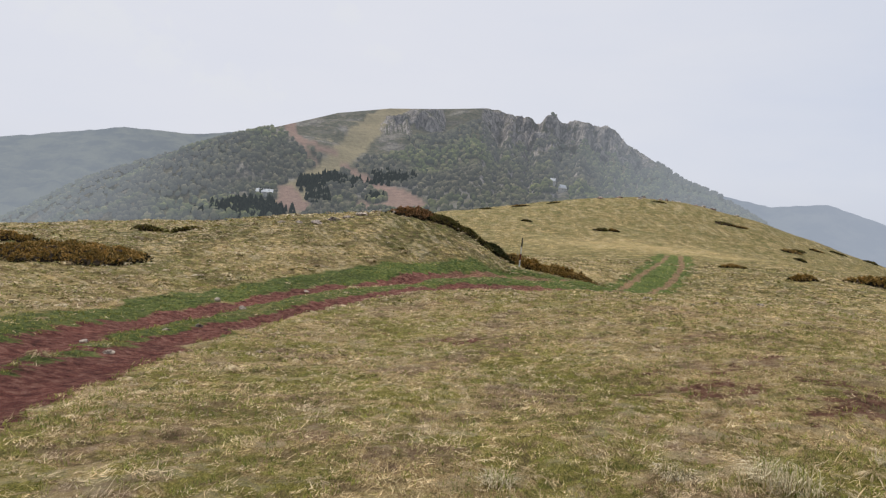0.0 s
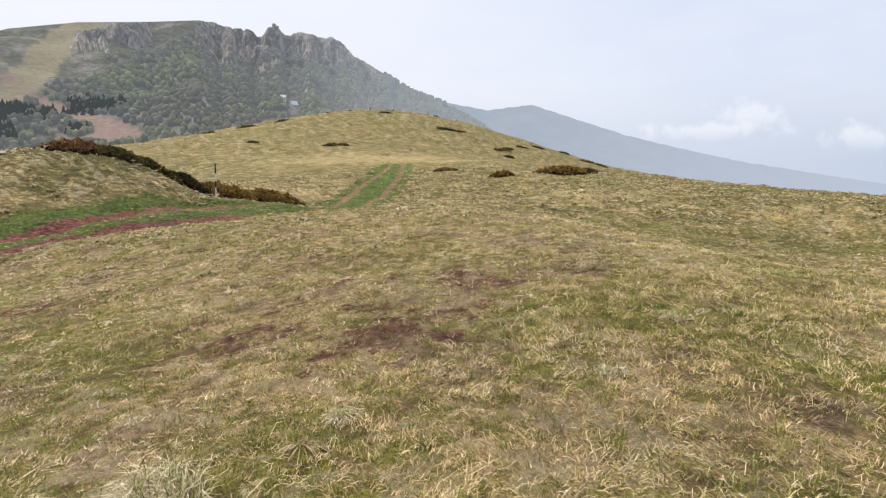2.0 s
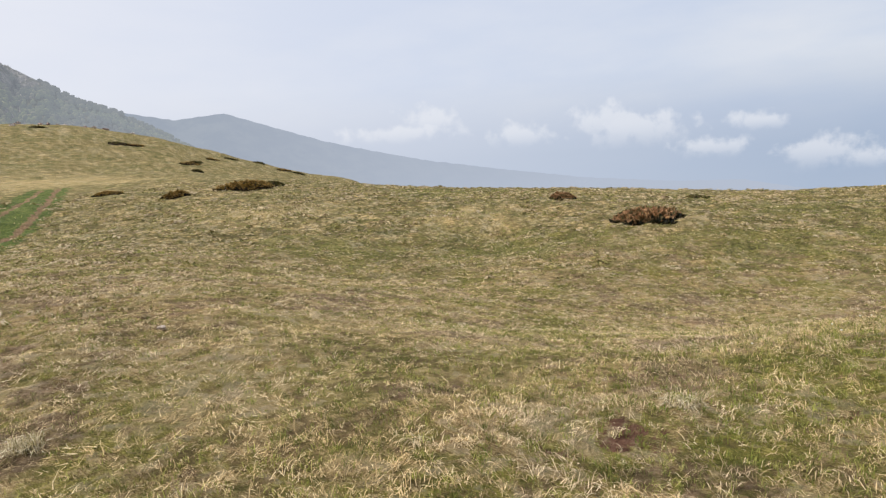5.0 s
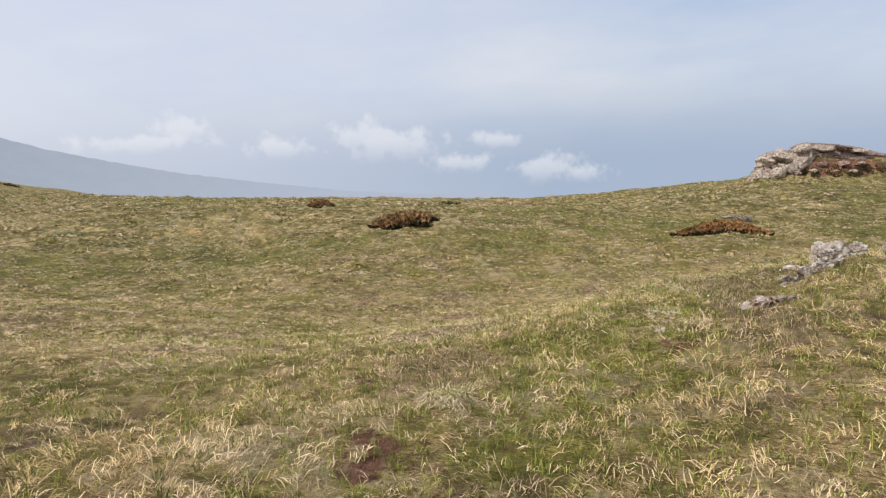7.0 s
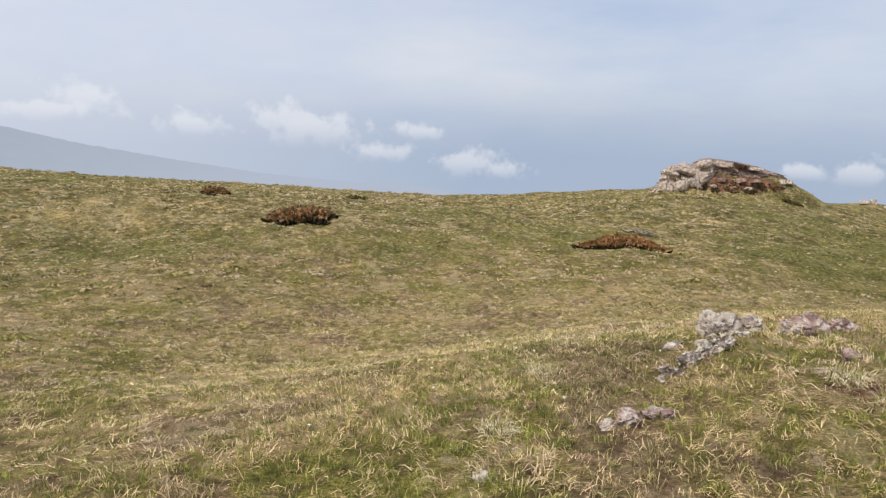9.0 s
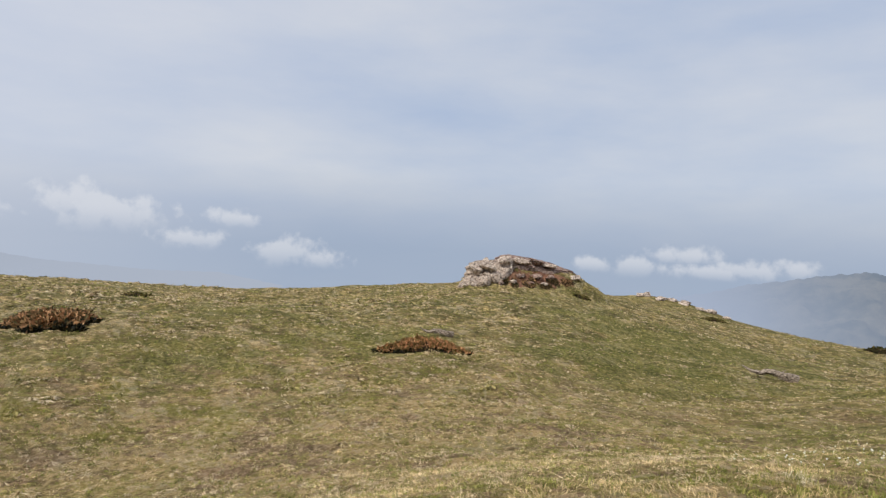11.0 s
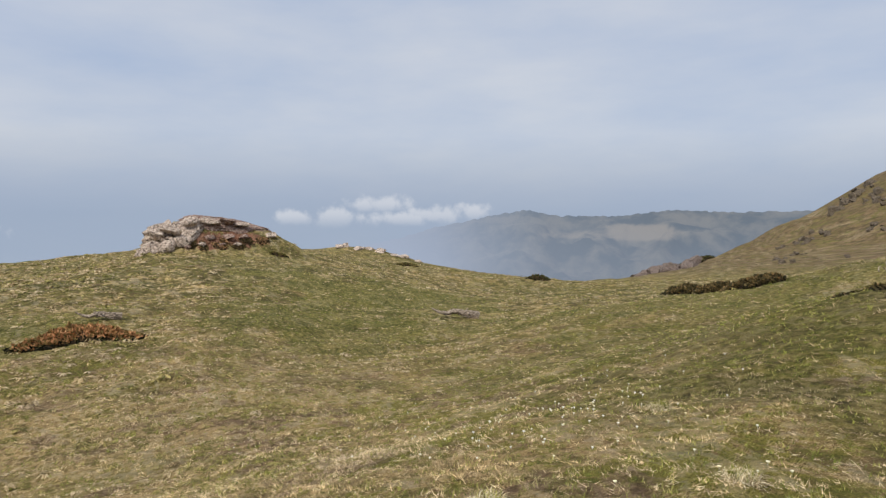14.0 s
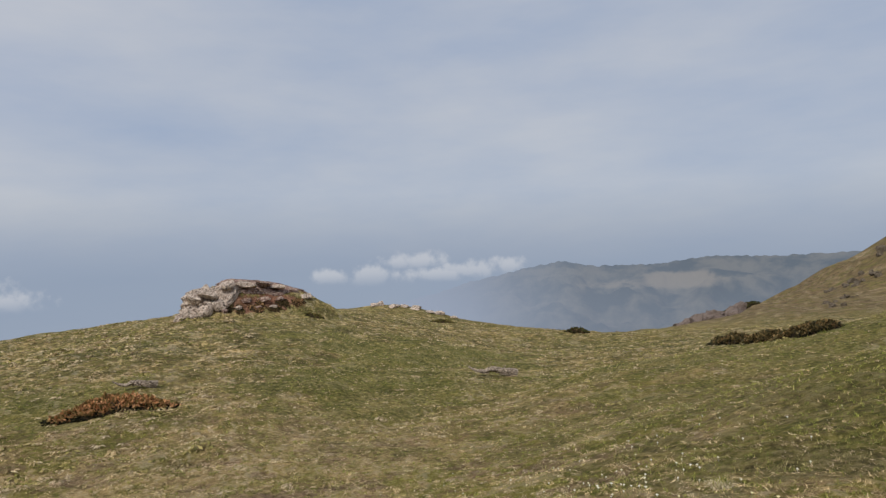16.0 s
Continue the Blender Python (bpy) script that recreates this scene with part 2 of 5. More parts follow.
    c = k.mix(k.math("MULTIPLY", k.mask(fresh, 0.35, 0.75), 0.65), c, k.ramp(fine, [(0.37, (0.045, 0.052, 0.014)), (0.5, (0.145, 0.15, 0.038)), (0.62, (0.32, 0.29, 0.11))]))
    lush = k.mask(k.math("ADD", k.attr("lush"), k.math("MULTIPLY", k.math("SUBTRACT", mid, 0.5), 0.9)), 0.35, 0.75)
    c = k.mix(k.math("MULTIPLY", lush, 0.9), c, k.ramp(fine, [(0.37, (0.028, 0.055, 0.012)), (0.5, (0.075, 0.12, 0.024)), (0.62, (0.17, 0.20, 0.055))]))
    soil = k.ramp(fine, [(0.34, (0.06, 0.021, 0.018)), (0.5, (0.18, 0.066, 0.056)), (0.64, (0.31, 0.165, 0.135))])
    soil = k.mix(k.attr("tan"), soil, k.ramp(fine, [(0.34, (0.10, 0.06, 0.035)), (0.5, (0.22, 0.14, 0.085)), (0.64, (0.34, 0.25, 0.16))]))
    c = k.mix(k.mask(k.math("ADD", k.attr("soil"), k.math("MULTIPLY", k.math("SUBTRACT", k.noise(4.0, 6, 0.75), 0.5), 1.5)), 0.42, 0.58), c, soil)
    mottle = k.ramp(k.noise(0.55, 8, 0.8), [(0.36, (0.52, 0.56, 0.46)), (0.5, (1.0, 1.0, 0.96)), (0.63, (1.35, 1.25, 1.15))])
    c = k.mix(k.math("SUBTRACT", 0.9, k.math("MULTIPLY", k.attr("litter_shade"), 0.5)), c, mottle, "MULTIPLY")
    # nearby ground tinted darker, standing in for the shade between grass blades
    c = k.mix(1.0, c, k.mix(k.attr("litter_shade"), (1.0, 0.97, 0.92), (0.84, 0.80, 0.74)), "MULTIPLY")
    k.color(c)
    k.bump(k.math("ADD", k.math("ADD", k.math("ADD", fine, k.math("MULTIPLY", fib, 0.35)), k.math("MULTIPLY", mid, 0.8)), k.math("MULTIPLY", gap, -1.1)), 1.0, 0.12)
    return k.m


turf = make_turf()

# ---- the land ----
# rolling meadow: each form is (x, y, height), lists share one radius
LEVEL = (-0.065, -0.0334, -0.0079)
RANGES = (100, [
    (304, 146, -1.87),
])
HILLS = (60, [
    (254, 122, -1.82), (240, 147, -2.26), (228, 156, -2.34), (224, 170, -2.25), (213, 102, -2.22),
    (210, -107, -1.63), (202, 123, -2.30), (195, -32, -2.19), (193, 47, -2.29), (191, -52, -2.32),
    (188, 142, -2.01), (187, 89, -2.33), (184, -71, -2.44), (176, -89, -2.46), (166, -106, -2.40),
    (153, -122, -2.25), (131, 307, 1.65), (127, 274, 1.78), (120, 271, 1.85), (110, 256, 1.85),
    (108, 264, 1.93), (87, 260, 2.00), (84, 246, 1.94), (83, 265, 2.01), (67, 251, 1.95), (45, 241, 1.85),
    (-94, 163, -2.11), (-111, 152, -2.11), (-115, 196, -1.89), (-134, 182, -1.82),
])
RISES = (35, [
    (224, 170, -1.89), (162, 40, -1.84), (160, -43, -1.71), (157, 56, -2.00), (155, -59, -1.86),
    (148, -74, -1.89), (132, 46, -2.32), (117, -73, -1.77), (103, -106, -1.79), (87, 260, 1.75),
    (83, 265, 1.81), (44, 129, 1.78), (2, 190, 1.77), (-51, 120, -2.06), (-52, 95, -1.34), (-63, 144, -1.90),
    (-63, 114, -1.94), (-77, 136, -1.83),
])
SWELLS = (20, [
    (112, 83, -1.70), (111, 61, -1.52), (69, 93, 1.39), (64, -72, -1.48), (55, 65, 2.02), (-24, 117, -1.65),
    (-38, 126, -1.59),
])
HUMPS = (12, [
    (93, -34, 1.92), (85, -15, 2.32), (84, 4, 1.18), (76, 35, 0.92), (61, -54, -1.54), (60, -3, 1.48),
    (39, -33, -1.06), (7, -39, 1.98), (-21, 59, 2.22), (-45, 31, -1.81),
])
MOUNDS = (7, [
    (60, 8, -1.48), (51, -29, -1.15), (44, 26, 0.30), (40, -16, -0.97), (32, -3, -0.69), (27, 25, -0.99),
    (22, 52, -0.85), (17, -27, 2.74), (13, 38, -0.37), (10, 46, -0.90), (7, -39, 0.93), (-2, 38, 1.30),
    (-8, 43, 1.48), (-8, 17, -1.00), (-16, -18, 1.28),
])
TUMPS = (4, [
    (38, 5, -0.38), (36, -3, 0.39), (31, 20, -0.71), (31, 10, -0.28), (31, -10, -0.48), (28, 6, -0.55),
    (27, -16, 0.76), (23, 9, -0.51), (21, 18, -0.86), (21, -5, -0.29), (20, -19, -0.41), (19, 5, -0.63),
    (18, -13, -0.18), (17, 12, -0.03), (16, -11, 1.98), (14, 8, -0.27), (14, 0, 1.30), (14, -6, 0.38),
    (13, 22, 0.79), (9, 13, 0.81), (7, 7, 0.79), (7, -11, 0.61), (3, 27, -0.47), (3, 18, 0.52), (0, 0, 0.19),
    (-2, 10, -0.09), (-6, 32, 0.57), (-8, 1, 0.45), (-19, 16, -0.78),
])
EXTRA = (60, [(60, 250, 3.8)])
SAG = (20, [(-28, 52, -1.0)])
EDGE = (3, [(-1, 36.5, 0.6), (1.5, 36.5, 0.3)])
DIP = (7, [(24, -16, -0.6)])
SADDLE = (14, [(60, 60, -0.7)])
FORMS = (EXTRA, SAG, EDGE, DIP, SADDLE, RANGES, HILLS, RISES, SWELLS, HUMPS, MOUNDS, TUMPS)


def ease(v, lo, hi):
    s = np.clip((v - lo) / (hi - lo), 0, 1)
    return s * s * (3 - 2 * s)


def lumps(x, y, size, seed):
    """Cheap smooth noise from a few sines, about -1 to 1."""
    rng = np.random.default_rng(seed)
    v = 0 * x
    for k in range(7):
        a, p = rng.uniform(0, 2 * math.pi), rng.uniform(0, 2 * math.pi)
        w = 2 * math.pi / size * rng.uniform(0.6, 1.7)
        v = v + np.sin(w * (x * math.cos(a) + y * math.sin(a)) + p + 1.3 * np.sin(w * 0.6 * (y * math.cos(a) - x * math.sin(a)) + 2 * p))
    return v / 4.0


def meadow(x, y):
    z = LEVEL[0] + LEVEL[1] * x + LEVEL[2] * y
    for r, forms in FORMS:
        for cx, cy, h in forms:
            z = z + h * np.exp(-((x - cx) ** 2 + (y - cy) ** 2) / (2.0 * r * r))
    return z


def softmax(a, b, k):
    h = np.clip(0.5 + 0.5 * (a - b) / k, 0, 1)
    return b * (1 - h) + a * h + k * h * (1 - h)


def hummock(x, y):
    """Tussocky humps of the turf, 0 in the hollows to 1 on the tops."""
    size = 1.0 + 0.25 * np.sin(0.31 * x) * np.cos(0.27 * y)
    u, w = x + 0.25 * lumps(x, y, 1.3, 64), y + 0.25 * lumps(x, y, 1.1, 65)
    v = 0.5 * lumps(u, w, 0.6, 61) * size + 0.45 * lumps(u, w, 0.33, 62) + 0.4 * lumps(u, w, 2.9, 63)
    return ease(v, -0.75, 0.75)


KNOLL, KNOLL2 = (64.5, -9.4), (83.5, -31.0)


def height(x, y):
    """Height of the ground at x, y (numpy arrays or numbers)."""
    x, y = np.asarray(x, float), np.asarray(y, float)
    z = np.clip(meadow(np.clip(x, -120, 260), np.clip(y, -160, 330)), -40, 60)
    # the brow, past which the mountain side falls away
    e = np.maximum(0, x - 0.45 * np.maximum(y, 0) - 105)
    w = np.maximum(0, -x - 0.12 * y - 35)
    n = np.maximum(0, y - 320)
    fall = 0.40 * e + 0.30 * w + 0.32 * n
    z = z - 480 * (1 - np.exp(-fall / 480))
    # knoll with its rocky head, and a lower one beyond
    z = z + 2.3 * np.exp(-(((x - KNOLL[0] - 1.5) / 4.6) ** 4 + ((y - KNOLL[1]) / np.where(y > KNOLL[1], 4.3, 6.6)) ** 4)) + 0.5 * np.exp(-((x - KNOLL[0]) ** 2 + (y - KNOLL[1]) ** 2) / 60)
    z = z + 1.1 * np.exp(-((x - KNOLL2[0]) ** 2 / 30 + (y - KNOLL2[1]) ** 2 / 40))
    # steep grassy hill to the south
    r = np.hypot(x + 20, y + 260)
    hill = -25.0 + 0.64 * (192 - r) + 1.6 * lumps(x, y, 38, 5) + 0.5 * lumps(x, y, 13, 6)
    z = softmax(z, hill, 3.0)
    far = np.hypot(x - 7, y - 1)
    z = z + 0.035 * lumps(x, y, 2.3, 1) * ease(far, 1, 6) + 0.10 * lumps(x, y, 7.0, 2) * ease(far, 6, 30) + 0.05 * lumps(x, y, 3.3, 4) * ease(far, 9, 25) + 0.35 * lumps(x, y, 30, 3) * ease(far, 60, 150)
    # hollow where the track turns past the marker pole
    z = z - 0.72 * np.exp(-((x - 4.5) / 2.3) ** 2 - ((y - 36.2) / 2.8) ** 2)
    return z - rut(x, y) + 0.04 * (hummock(x, y) - 0.5) * ease(far, 2.5, 9) * (1 - ease(far, 55, 110))


# the two wheel ruts of the dirt track, as lines on the plan
RUTS = [
    [(0.5, -40), (0.0, -20), (-2.6, -4.2), (-4.6, 3.5), (-5.9, 8.5), (-6.6, 11.9), (-6.7, 15.8), (-6.0, 17.9), (-5.1, 20.7), (-3.6, 22.7), (-1.8, 24.8), (1.0, 28.7), (4.5, 31.6), (8.6, 34), (11, 40), (14, 49), (18, 57.5), (22.3, 66.5), (28, 80), (34.5, 97)],
    [(2.2, -40), (1.7, -20), (-0.9, -5.0), (-3.1, 2.0), (-3.9, 5.3), (-4.25, 7.5), (-4.85, 11.3), (-4.8, 13.2), (-4.3, 16.0), (-2.9, 19.0), (-0.7, 23.1), (2.2, 27), (5.3, 28.9), (9.8, 31.5), (13, 40), (16.9, 49.7), (21, 57), (25.8, 67.7), (31, 82), (38, 101)],
]
# the lush bank on the uphill side of the track
VERGE = [(-5.6, 4.5), (-7.1, 9.5), (-7.8, 13.0), (-7.7, 17.0), (-6.6, 20.8), (-4.4, 24.0), (-1.6, 27.2), (1.5, 30.5)]
MIDLINE = [((a[0] + b[0]) / 2, (a[1] + b[1]) / 2) for a, b in zip(*RUTS)]


def along(line, x, y):
    """Distance from points to a polyline."""
    best = np.full(np.shape(x), 1e9)
    for (ax, ay), (bx, by) in zip(line, line[1:]):
        dx, dy = bx - ax, by - ay
        s = np.clip(((x - ax) * dx + (y - ay) * dy) / (dx * dx + dy * dy), 0, 1)
        best = np.minimum(best, np.hypot(x - ax - s * dx, y - ay - s * dy))
    return best


def rut(x, y):
    near = (np.abs(x - 15) < 60) & (y > -45) & (y < 120)
    if not np.any(near):
        return 0 * x
    d = np.where(near, 0.0, 9.0)
    for line in RUTS:
        d2 = np.where(near, along(line, x, y), 9.0)
        d = d2 if line is RUTS[0] else np.minimum(d, d2)
    return 0.14 * np.exp(-(d / 0.55) ** 2)


def mesh_object(name, verts, faces, material, smooth=True, parent=None):
    me = bpy.data.meshes.new(name)
    verts, faces = np.asarray(verts, np.float32), np.asarray(faces, np.int32)
    me.vertices.add(len(verts))
    me.vertices.foreach_set("co", verts.ravel())
    k = faces.shape[1]
    me.loops.add(faces.size)
    me.loops.foreach_set("vertex_index", faces.ravel())
    me.polygons.add(len(faces))
    me.polygons.foreach_set("loop_start", np.arange(0, faces.size, k, dtype=np.int32))
    me.update(calc_edges=True)
    me.validate()
    me.polygons.foreach_set("use_smooth", np.full(len(me.polygons), smooth))
    if material:
        me.materials.append(material)
    ob = new(name, me)
    if parent:
        ob.parent = parent
    return ob


def sheet(nu, nv, wrap=False):
    """Quads of a grid with nu columns and nv rows."""
    u, v = np.meshgrid(np.arange(nu if wrap else nu - 1), np.arange(nv - 1))
    u2 = (u + 1) % nu
    return np.stack([v * nu + u, v * nu + u2, (v + 1) * nu + u2, (v + 1) * nu + u], -1).reshape(-1, 4)


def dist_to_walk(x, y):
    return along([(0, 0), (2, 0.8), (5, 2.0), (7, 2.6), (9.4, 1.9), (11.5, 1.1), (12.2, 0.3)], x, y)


SOIL_SPOTS = [(4.5, 6.0, 1.0, 0.78), (3.8, 5.8, 0.8, 0.72), (3.3, 6.9, 1.0, 0.74), (3.7, 7.6, 0.9, 0.72), (5.4, 6.9, 0.9, 0.76), (2.2, 6.6, 0.6, 0.6), (4.5, 5.45, 0.35, 0.95), (4.6, 7.6, 0.7, 0.6), (2.6, 7.6, 0.7, 0.6),
              (4.1, 9.5, 1.0, 0.6), (0.8, 11.3, 0.9, 0.72), (-0.9, 12.7, 0.9, 0.55), (9.3, 3.75, 0.45, 0.85), (8.8, 4.0, 0.25, 0.7), (10.0, 2.8, 0.35, 0.7),
              (11.0, 2.45, 0.3, 0.75), (10.35, 2.8, 0.3, 0.65), (11.3, 2.35, 0.25, 0.6), (12.1, 5.9, 0.4, 0.4), (10.75, 1.5, 0.3, 0.55), (9.2, 6.5, 0.4, 0.4)
, (61.2, -8.2, 2.0, 1.1), (61.4, -10.2, 2.0, 1.1), (62.0, -12.0, 1.6, 1.0), (16.2, -2.2, 0.5, 0.4), (18.0, -7.5, 0.6, 0.5), (13.8, 0.95, 0.4, 0.5), (13.7, 0.45, 0.4, 0.55), (13.1, 1.33, 0.35, 0.5), (12.05, 1.84, 0.35, 0.6), (12.5, 0.6, 0.4, 0.85), (12.3, 0.3, 0.3, 0.7)]


PALE_SPOTS = [(24, 1, 7), (20, 6, 6), (27, -4, 5), (7.5, 14, 4), (6, 9, 3), (12, 10, 5), (10, 7, 4), (3, 12, 4), (-7, 27, 5), (-12, 18, 5), (36, 26, 6), (30, 40, 8), (8, 60, 14), (40, 120, 30)]
LUSH_SPOTS = [(36, -8, 7), (16, -7, 3.5), (18, -9.5, 3.5), (14, -8, 3), (38, 3, 6), (33, 9, 5), (43, 10, 6), (30, 19, 6), (20, -12, 6), (45, -15, 8), (28, -20, 8), (24, 26, 6), (50, 40, 9)]


def lush_at(x, y):
    """Fresh green places: 0 to 1."""
    v = 0 * x
    for px, py, pr in LUSH_SPOTS:
        v = np.maximum(v, ease(pr - np.hypot(x - px, y - py) - 0.4 * pr * lumps(x, y, pr * 0.6, 19) - 0.25 * pr * lumps(x, y, 1.6, 20), 0, pr * 0.7))
    return v


def shorter(x, y):
    """The close-cropped, greener side of the meadow towards the south."""
    return ease(-y - 0.12 * (x - 13), 0.5, 4) * ease(x, 8, 12)


def build_ground():
    az = np.concatenate([np.linspace(-48, 150, 700), np.linspace(152, 310, 80)])
    az = np.radians(az)
    rad = np.concatenate([np.linspace(0.004, 3, 15, endpoint=False), np.geomspace(3, 110, 210, endpoint=False), np.geomspace(110, 420, 60, endpoint=False), np.geomspace(420, 4700, 40)])
    A, R = np.meshgrid(az, rad)
    x, y = 7 + R * np.sin(A), 1 + R * np.cos(A)
    z = height(x, y)
    ob = mesh_object("ground", np.stack([x, y, z], -1).reshape(-1, 3), sheet(len(az), len(rad), True)[:, ::-1], turf)
    x, y = x.ravel(), y.ravel()
    lush, soil = np.zeros(len(x)), np.zeros(len(x))
    near = (x > -45) & (x < 60) & (y > -45) & (y < 120)
    xn, yn = x[near], y[near]
    d = np.minimum(along(RUTS[0], xn, yn), along(RUTS[1], xn, yn))
    mid = along(MIDLINE, xn, yn)
    wob = 0.25 * lumps(xn, yn, 2.0, 8) + 0.15 * lumps(xn, yn, 0.9, 9)
    red = ease(30 - yn, -1, 6)
    width = 0.42 + 0.15 * red
    soil[near] = 0.95 * ease(width + 0.2 + 0.5 * wob - d, 0, 0.45) * np.clip(0.78 + 0.25 * lumps(xn, yn, 4.0, 11) + red, 0, 1)
    far_green = ease(yn, 24, 34)
    lush[near] = ease(2.3 + 1.2 * far_green + 1.6 * wob - mid, 0, 1.8) * (0.7 + 0.3 * far_green) * ease(105 - yn, 0, 14)
    bank = ease(1.15 + 0.9 * wob - along(VERGE, xn, yn), 0, 0.7)
    lush[near] = np.maximum(lush[near] * (1 - 0.75 * (xn > -4) * (yn < 27) * (mid > 1.2)), bank)
    lush += 0.45 * ease(lumps(x, y, 16, 12), 0.5, 1.2) + 0.35 * ease(lumps(x, y, 5, 13), 0.7, 1.2)
    for sx, sy, sr, sv in SOIL_SPOTS:
        q = np.hypot(x - sx, y - sy) + 0.35 * sr * lumps(x, y, sr * 1.2, 15)
        soil = np.maximum(soil, 0.72 * sv * ease(sr - q, 0, sr * 0.8))
    pale = np.zeros(len(x))
    for px, py, pr in PALE_SPOTS:
        pale = np.maximum(pale, ease(pr - np.hypot(x - px, y - py) - 0.25 * pr * lumps(x, y, pr * 0.7, 18), 0, pr * 0.8))
    dry = ease(-20 - y - 0.35 * x, 20, 50)
    for me_name, val in (("lush", lush), ("soil", soil), ("dry", dry), ("pale", pale * (1 - 0.5 * shorter(x, y))), ("fresh", np.clip(0.75 * lush_at(x, y) + 0.4 * shorter(x, y), 0, 1)), ("litter_shade", ease(-dist_to_walk(x, y), -34, -8)), ("hummock", hummock(x, y) * (1 - 0.3 * ease(np.hypot(x - 7, y - 1), 40, 90)) + 0.15 * ease(np.hypot(x - 7, y - 1), 40, 90)),
                         ("tan", np.maximum(ease(y, 26, 33), 0.45 * (x > 0) * (y < 11)))):
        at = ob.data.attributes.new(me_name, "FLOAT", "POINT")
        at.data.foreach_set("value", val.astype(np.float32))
    return tagged(ob, "rolling mountain meadow of dry straw and green grass", "meadow", kind="structure")


ground = build_ground()

# ---- the far country ----


def crest_of(a, table):
    return np.interp(a, [p[0] for p in table], [p[1] for p in table])


CREST = [(-46, -230), (-36, -95), (-30, 32), (-24, 122), (-18, 195), (-14.6, 232), (-10.3, 279), (-5.8, 306), (-0.8, 319), (2.8, 330), (4.8, 322), (7.0, 308),
         (9.4, 310), (11.9, 307), (14.1, 296), (15.4, 255), (17.9, 209), (20.3, 162), (23, 133), (27, 60), (33, -60), (40, -160)]


def cliffs(a):
    """Where the crest breaks off in cliffs, and how high they are."""
    return (74 + 20 * np.sin(1.9 * a + 1.0) + 12 * np.sin(4.7 * a)) * ease(a, 2.0, 4.6) * (1 - ease(a, 15, 18.5))


def mountain_height(a, r):
    """Height of the mountain at azimuth a (degrees) and distance r."""
    top, cl = crest_of(a, CREST), cliffs(a)
    rng_x, rng_y = r * np.sin(np.radians(a)), r * np.cos(np.radians(a))
    foot = -60 + 3.0 * (np.clip(a, -10, 12) + 10) + 2.5 * np.minimum(a + 18, 0) - 9.0 * np.maximum(a - 12, 0)
    wave = 12 * lumps(rng_x, rng_y, 260, 21) + 5 * lumps(rng_x, rng_y, 90, 22)
    ramp = np.clip((r - 620) / (1720 - 620), 0, 1)
    slope = foot + (top - cl - foot) * (0.25 * ramp + 0.75 * ramp ** 1.5) + wave * (0.3 + 0.7 * ramp) * (1 - ease(r, 1600, 1760))
    # fluted rock wall
    flute = 34 * lumps(rng_x, 0 * rng_x, 60, 24) + 14 * lumps(rng_x, rng_y, 21, 25)
    edge = 1715 + flute
    low = 1655 + 26 * lumps(rng_x, 0 * rng_x, 85, 33) + 12 * lumps(rng_x, rng_y, 26, 34)
    wall = cl * (0.3 * ease(r, low - 12, low + 8) + 0.3 * ease(r, edge - 26, edge - 12) + 0.4 * ease(r, edge - 2, edge + 14)) * (1 + 0.2 * lumps(rng_x, rng_y, 30, 27))
    crag = 62 * np.exp(-(((a + 2.4) / 1.25) ** 4)) * (0.5 * ease(r, 1470 + flute, 1490 + flute) + 0.5 * ease(r, 1515 + 0.6 * flute, 1530 + 0.6 * flute)) * (1 - ease(r, 1560, 1740))
    crag = crag + 26 * np.exp(-(((a + 5.0) / 1.3) ** 4)) * ease(r, 1400 + flute, 1418 + flute) * (1 - ease(r, 1440, 1600)) * (0.6 + 0.5 * lumps(rng_x, rng_y, 24, 36))
    # wooded spur running down to the west
    spur = 75 * np.exp(-((a + 18 + (1300 - r) * 0.012) / 8.5) ** 2) * np.exp(-((r - 1300) / 300) ** 2)
    z = slope + wall + crag + spur
    # broken teeth along the top, and one stout pinnacle
    notch = ease(cl, 20, 90) * (5 * np.round(2.2 * np.abs(lumps(rng_x, 0.1 * rng_y, 60, 26))) + 6 * np.abs(lumps(rng_x, 0.2 * rng_y, 17, 28)) - 4)
    z = np.minimum(z, top * r / 1780.0 - notch) - 0.25 * np.maximum(0, r - 1800)
    z = z - (r > 1690) * (13 * np.exp(-(((a - 7.55) / 0.42) ** 4)) + 10 * np.exp(-(((a - 9.85) / 0.4) ** 4)) + 6 * np.exp(-(((a - 12.6) / 0.3) ** 4)) + 5 * np.exp(-(((a - 5.6) / 0.25) ** 4)))
    pin = np.exp(-((rng_x - 253) / 25) ** 6) * ease(r, 1640, 1668) * (1 - ease(r, 1700, 1725))
    pin2 = np.exp(-((rng_x - 226) / 30) ** 6) * ease(r, 1632, 1650) * (1 - ease(r, 1700, 1725))
    z = np.maximum(z, 190 + 114 * pin - 7 * np.abs(lumps(rng_x, rng_y, 12, 31)) - 400 * (pin < 0.02))
    return np.maximum(z, 180 + 78 * pin2 - 10 * np.abs(lumps(rng_x, rng_y, 14, 32)) - 400 * (pin2 < 0.02))


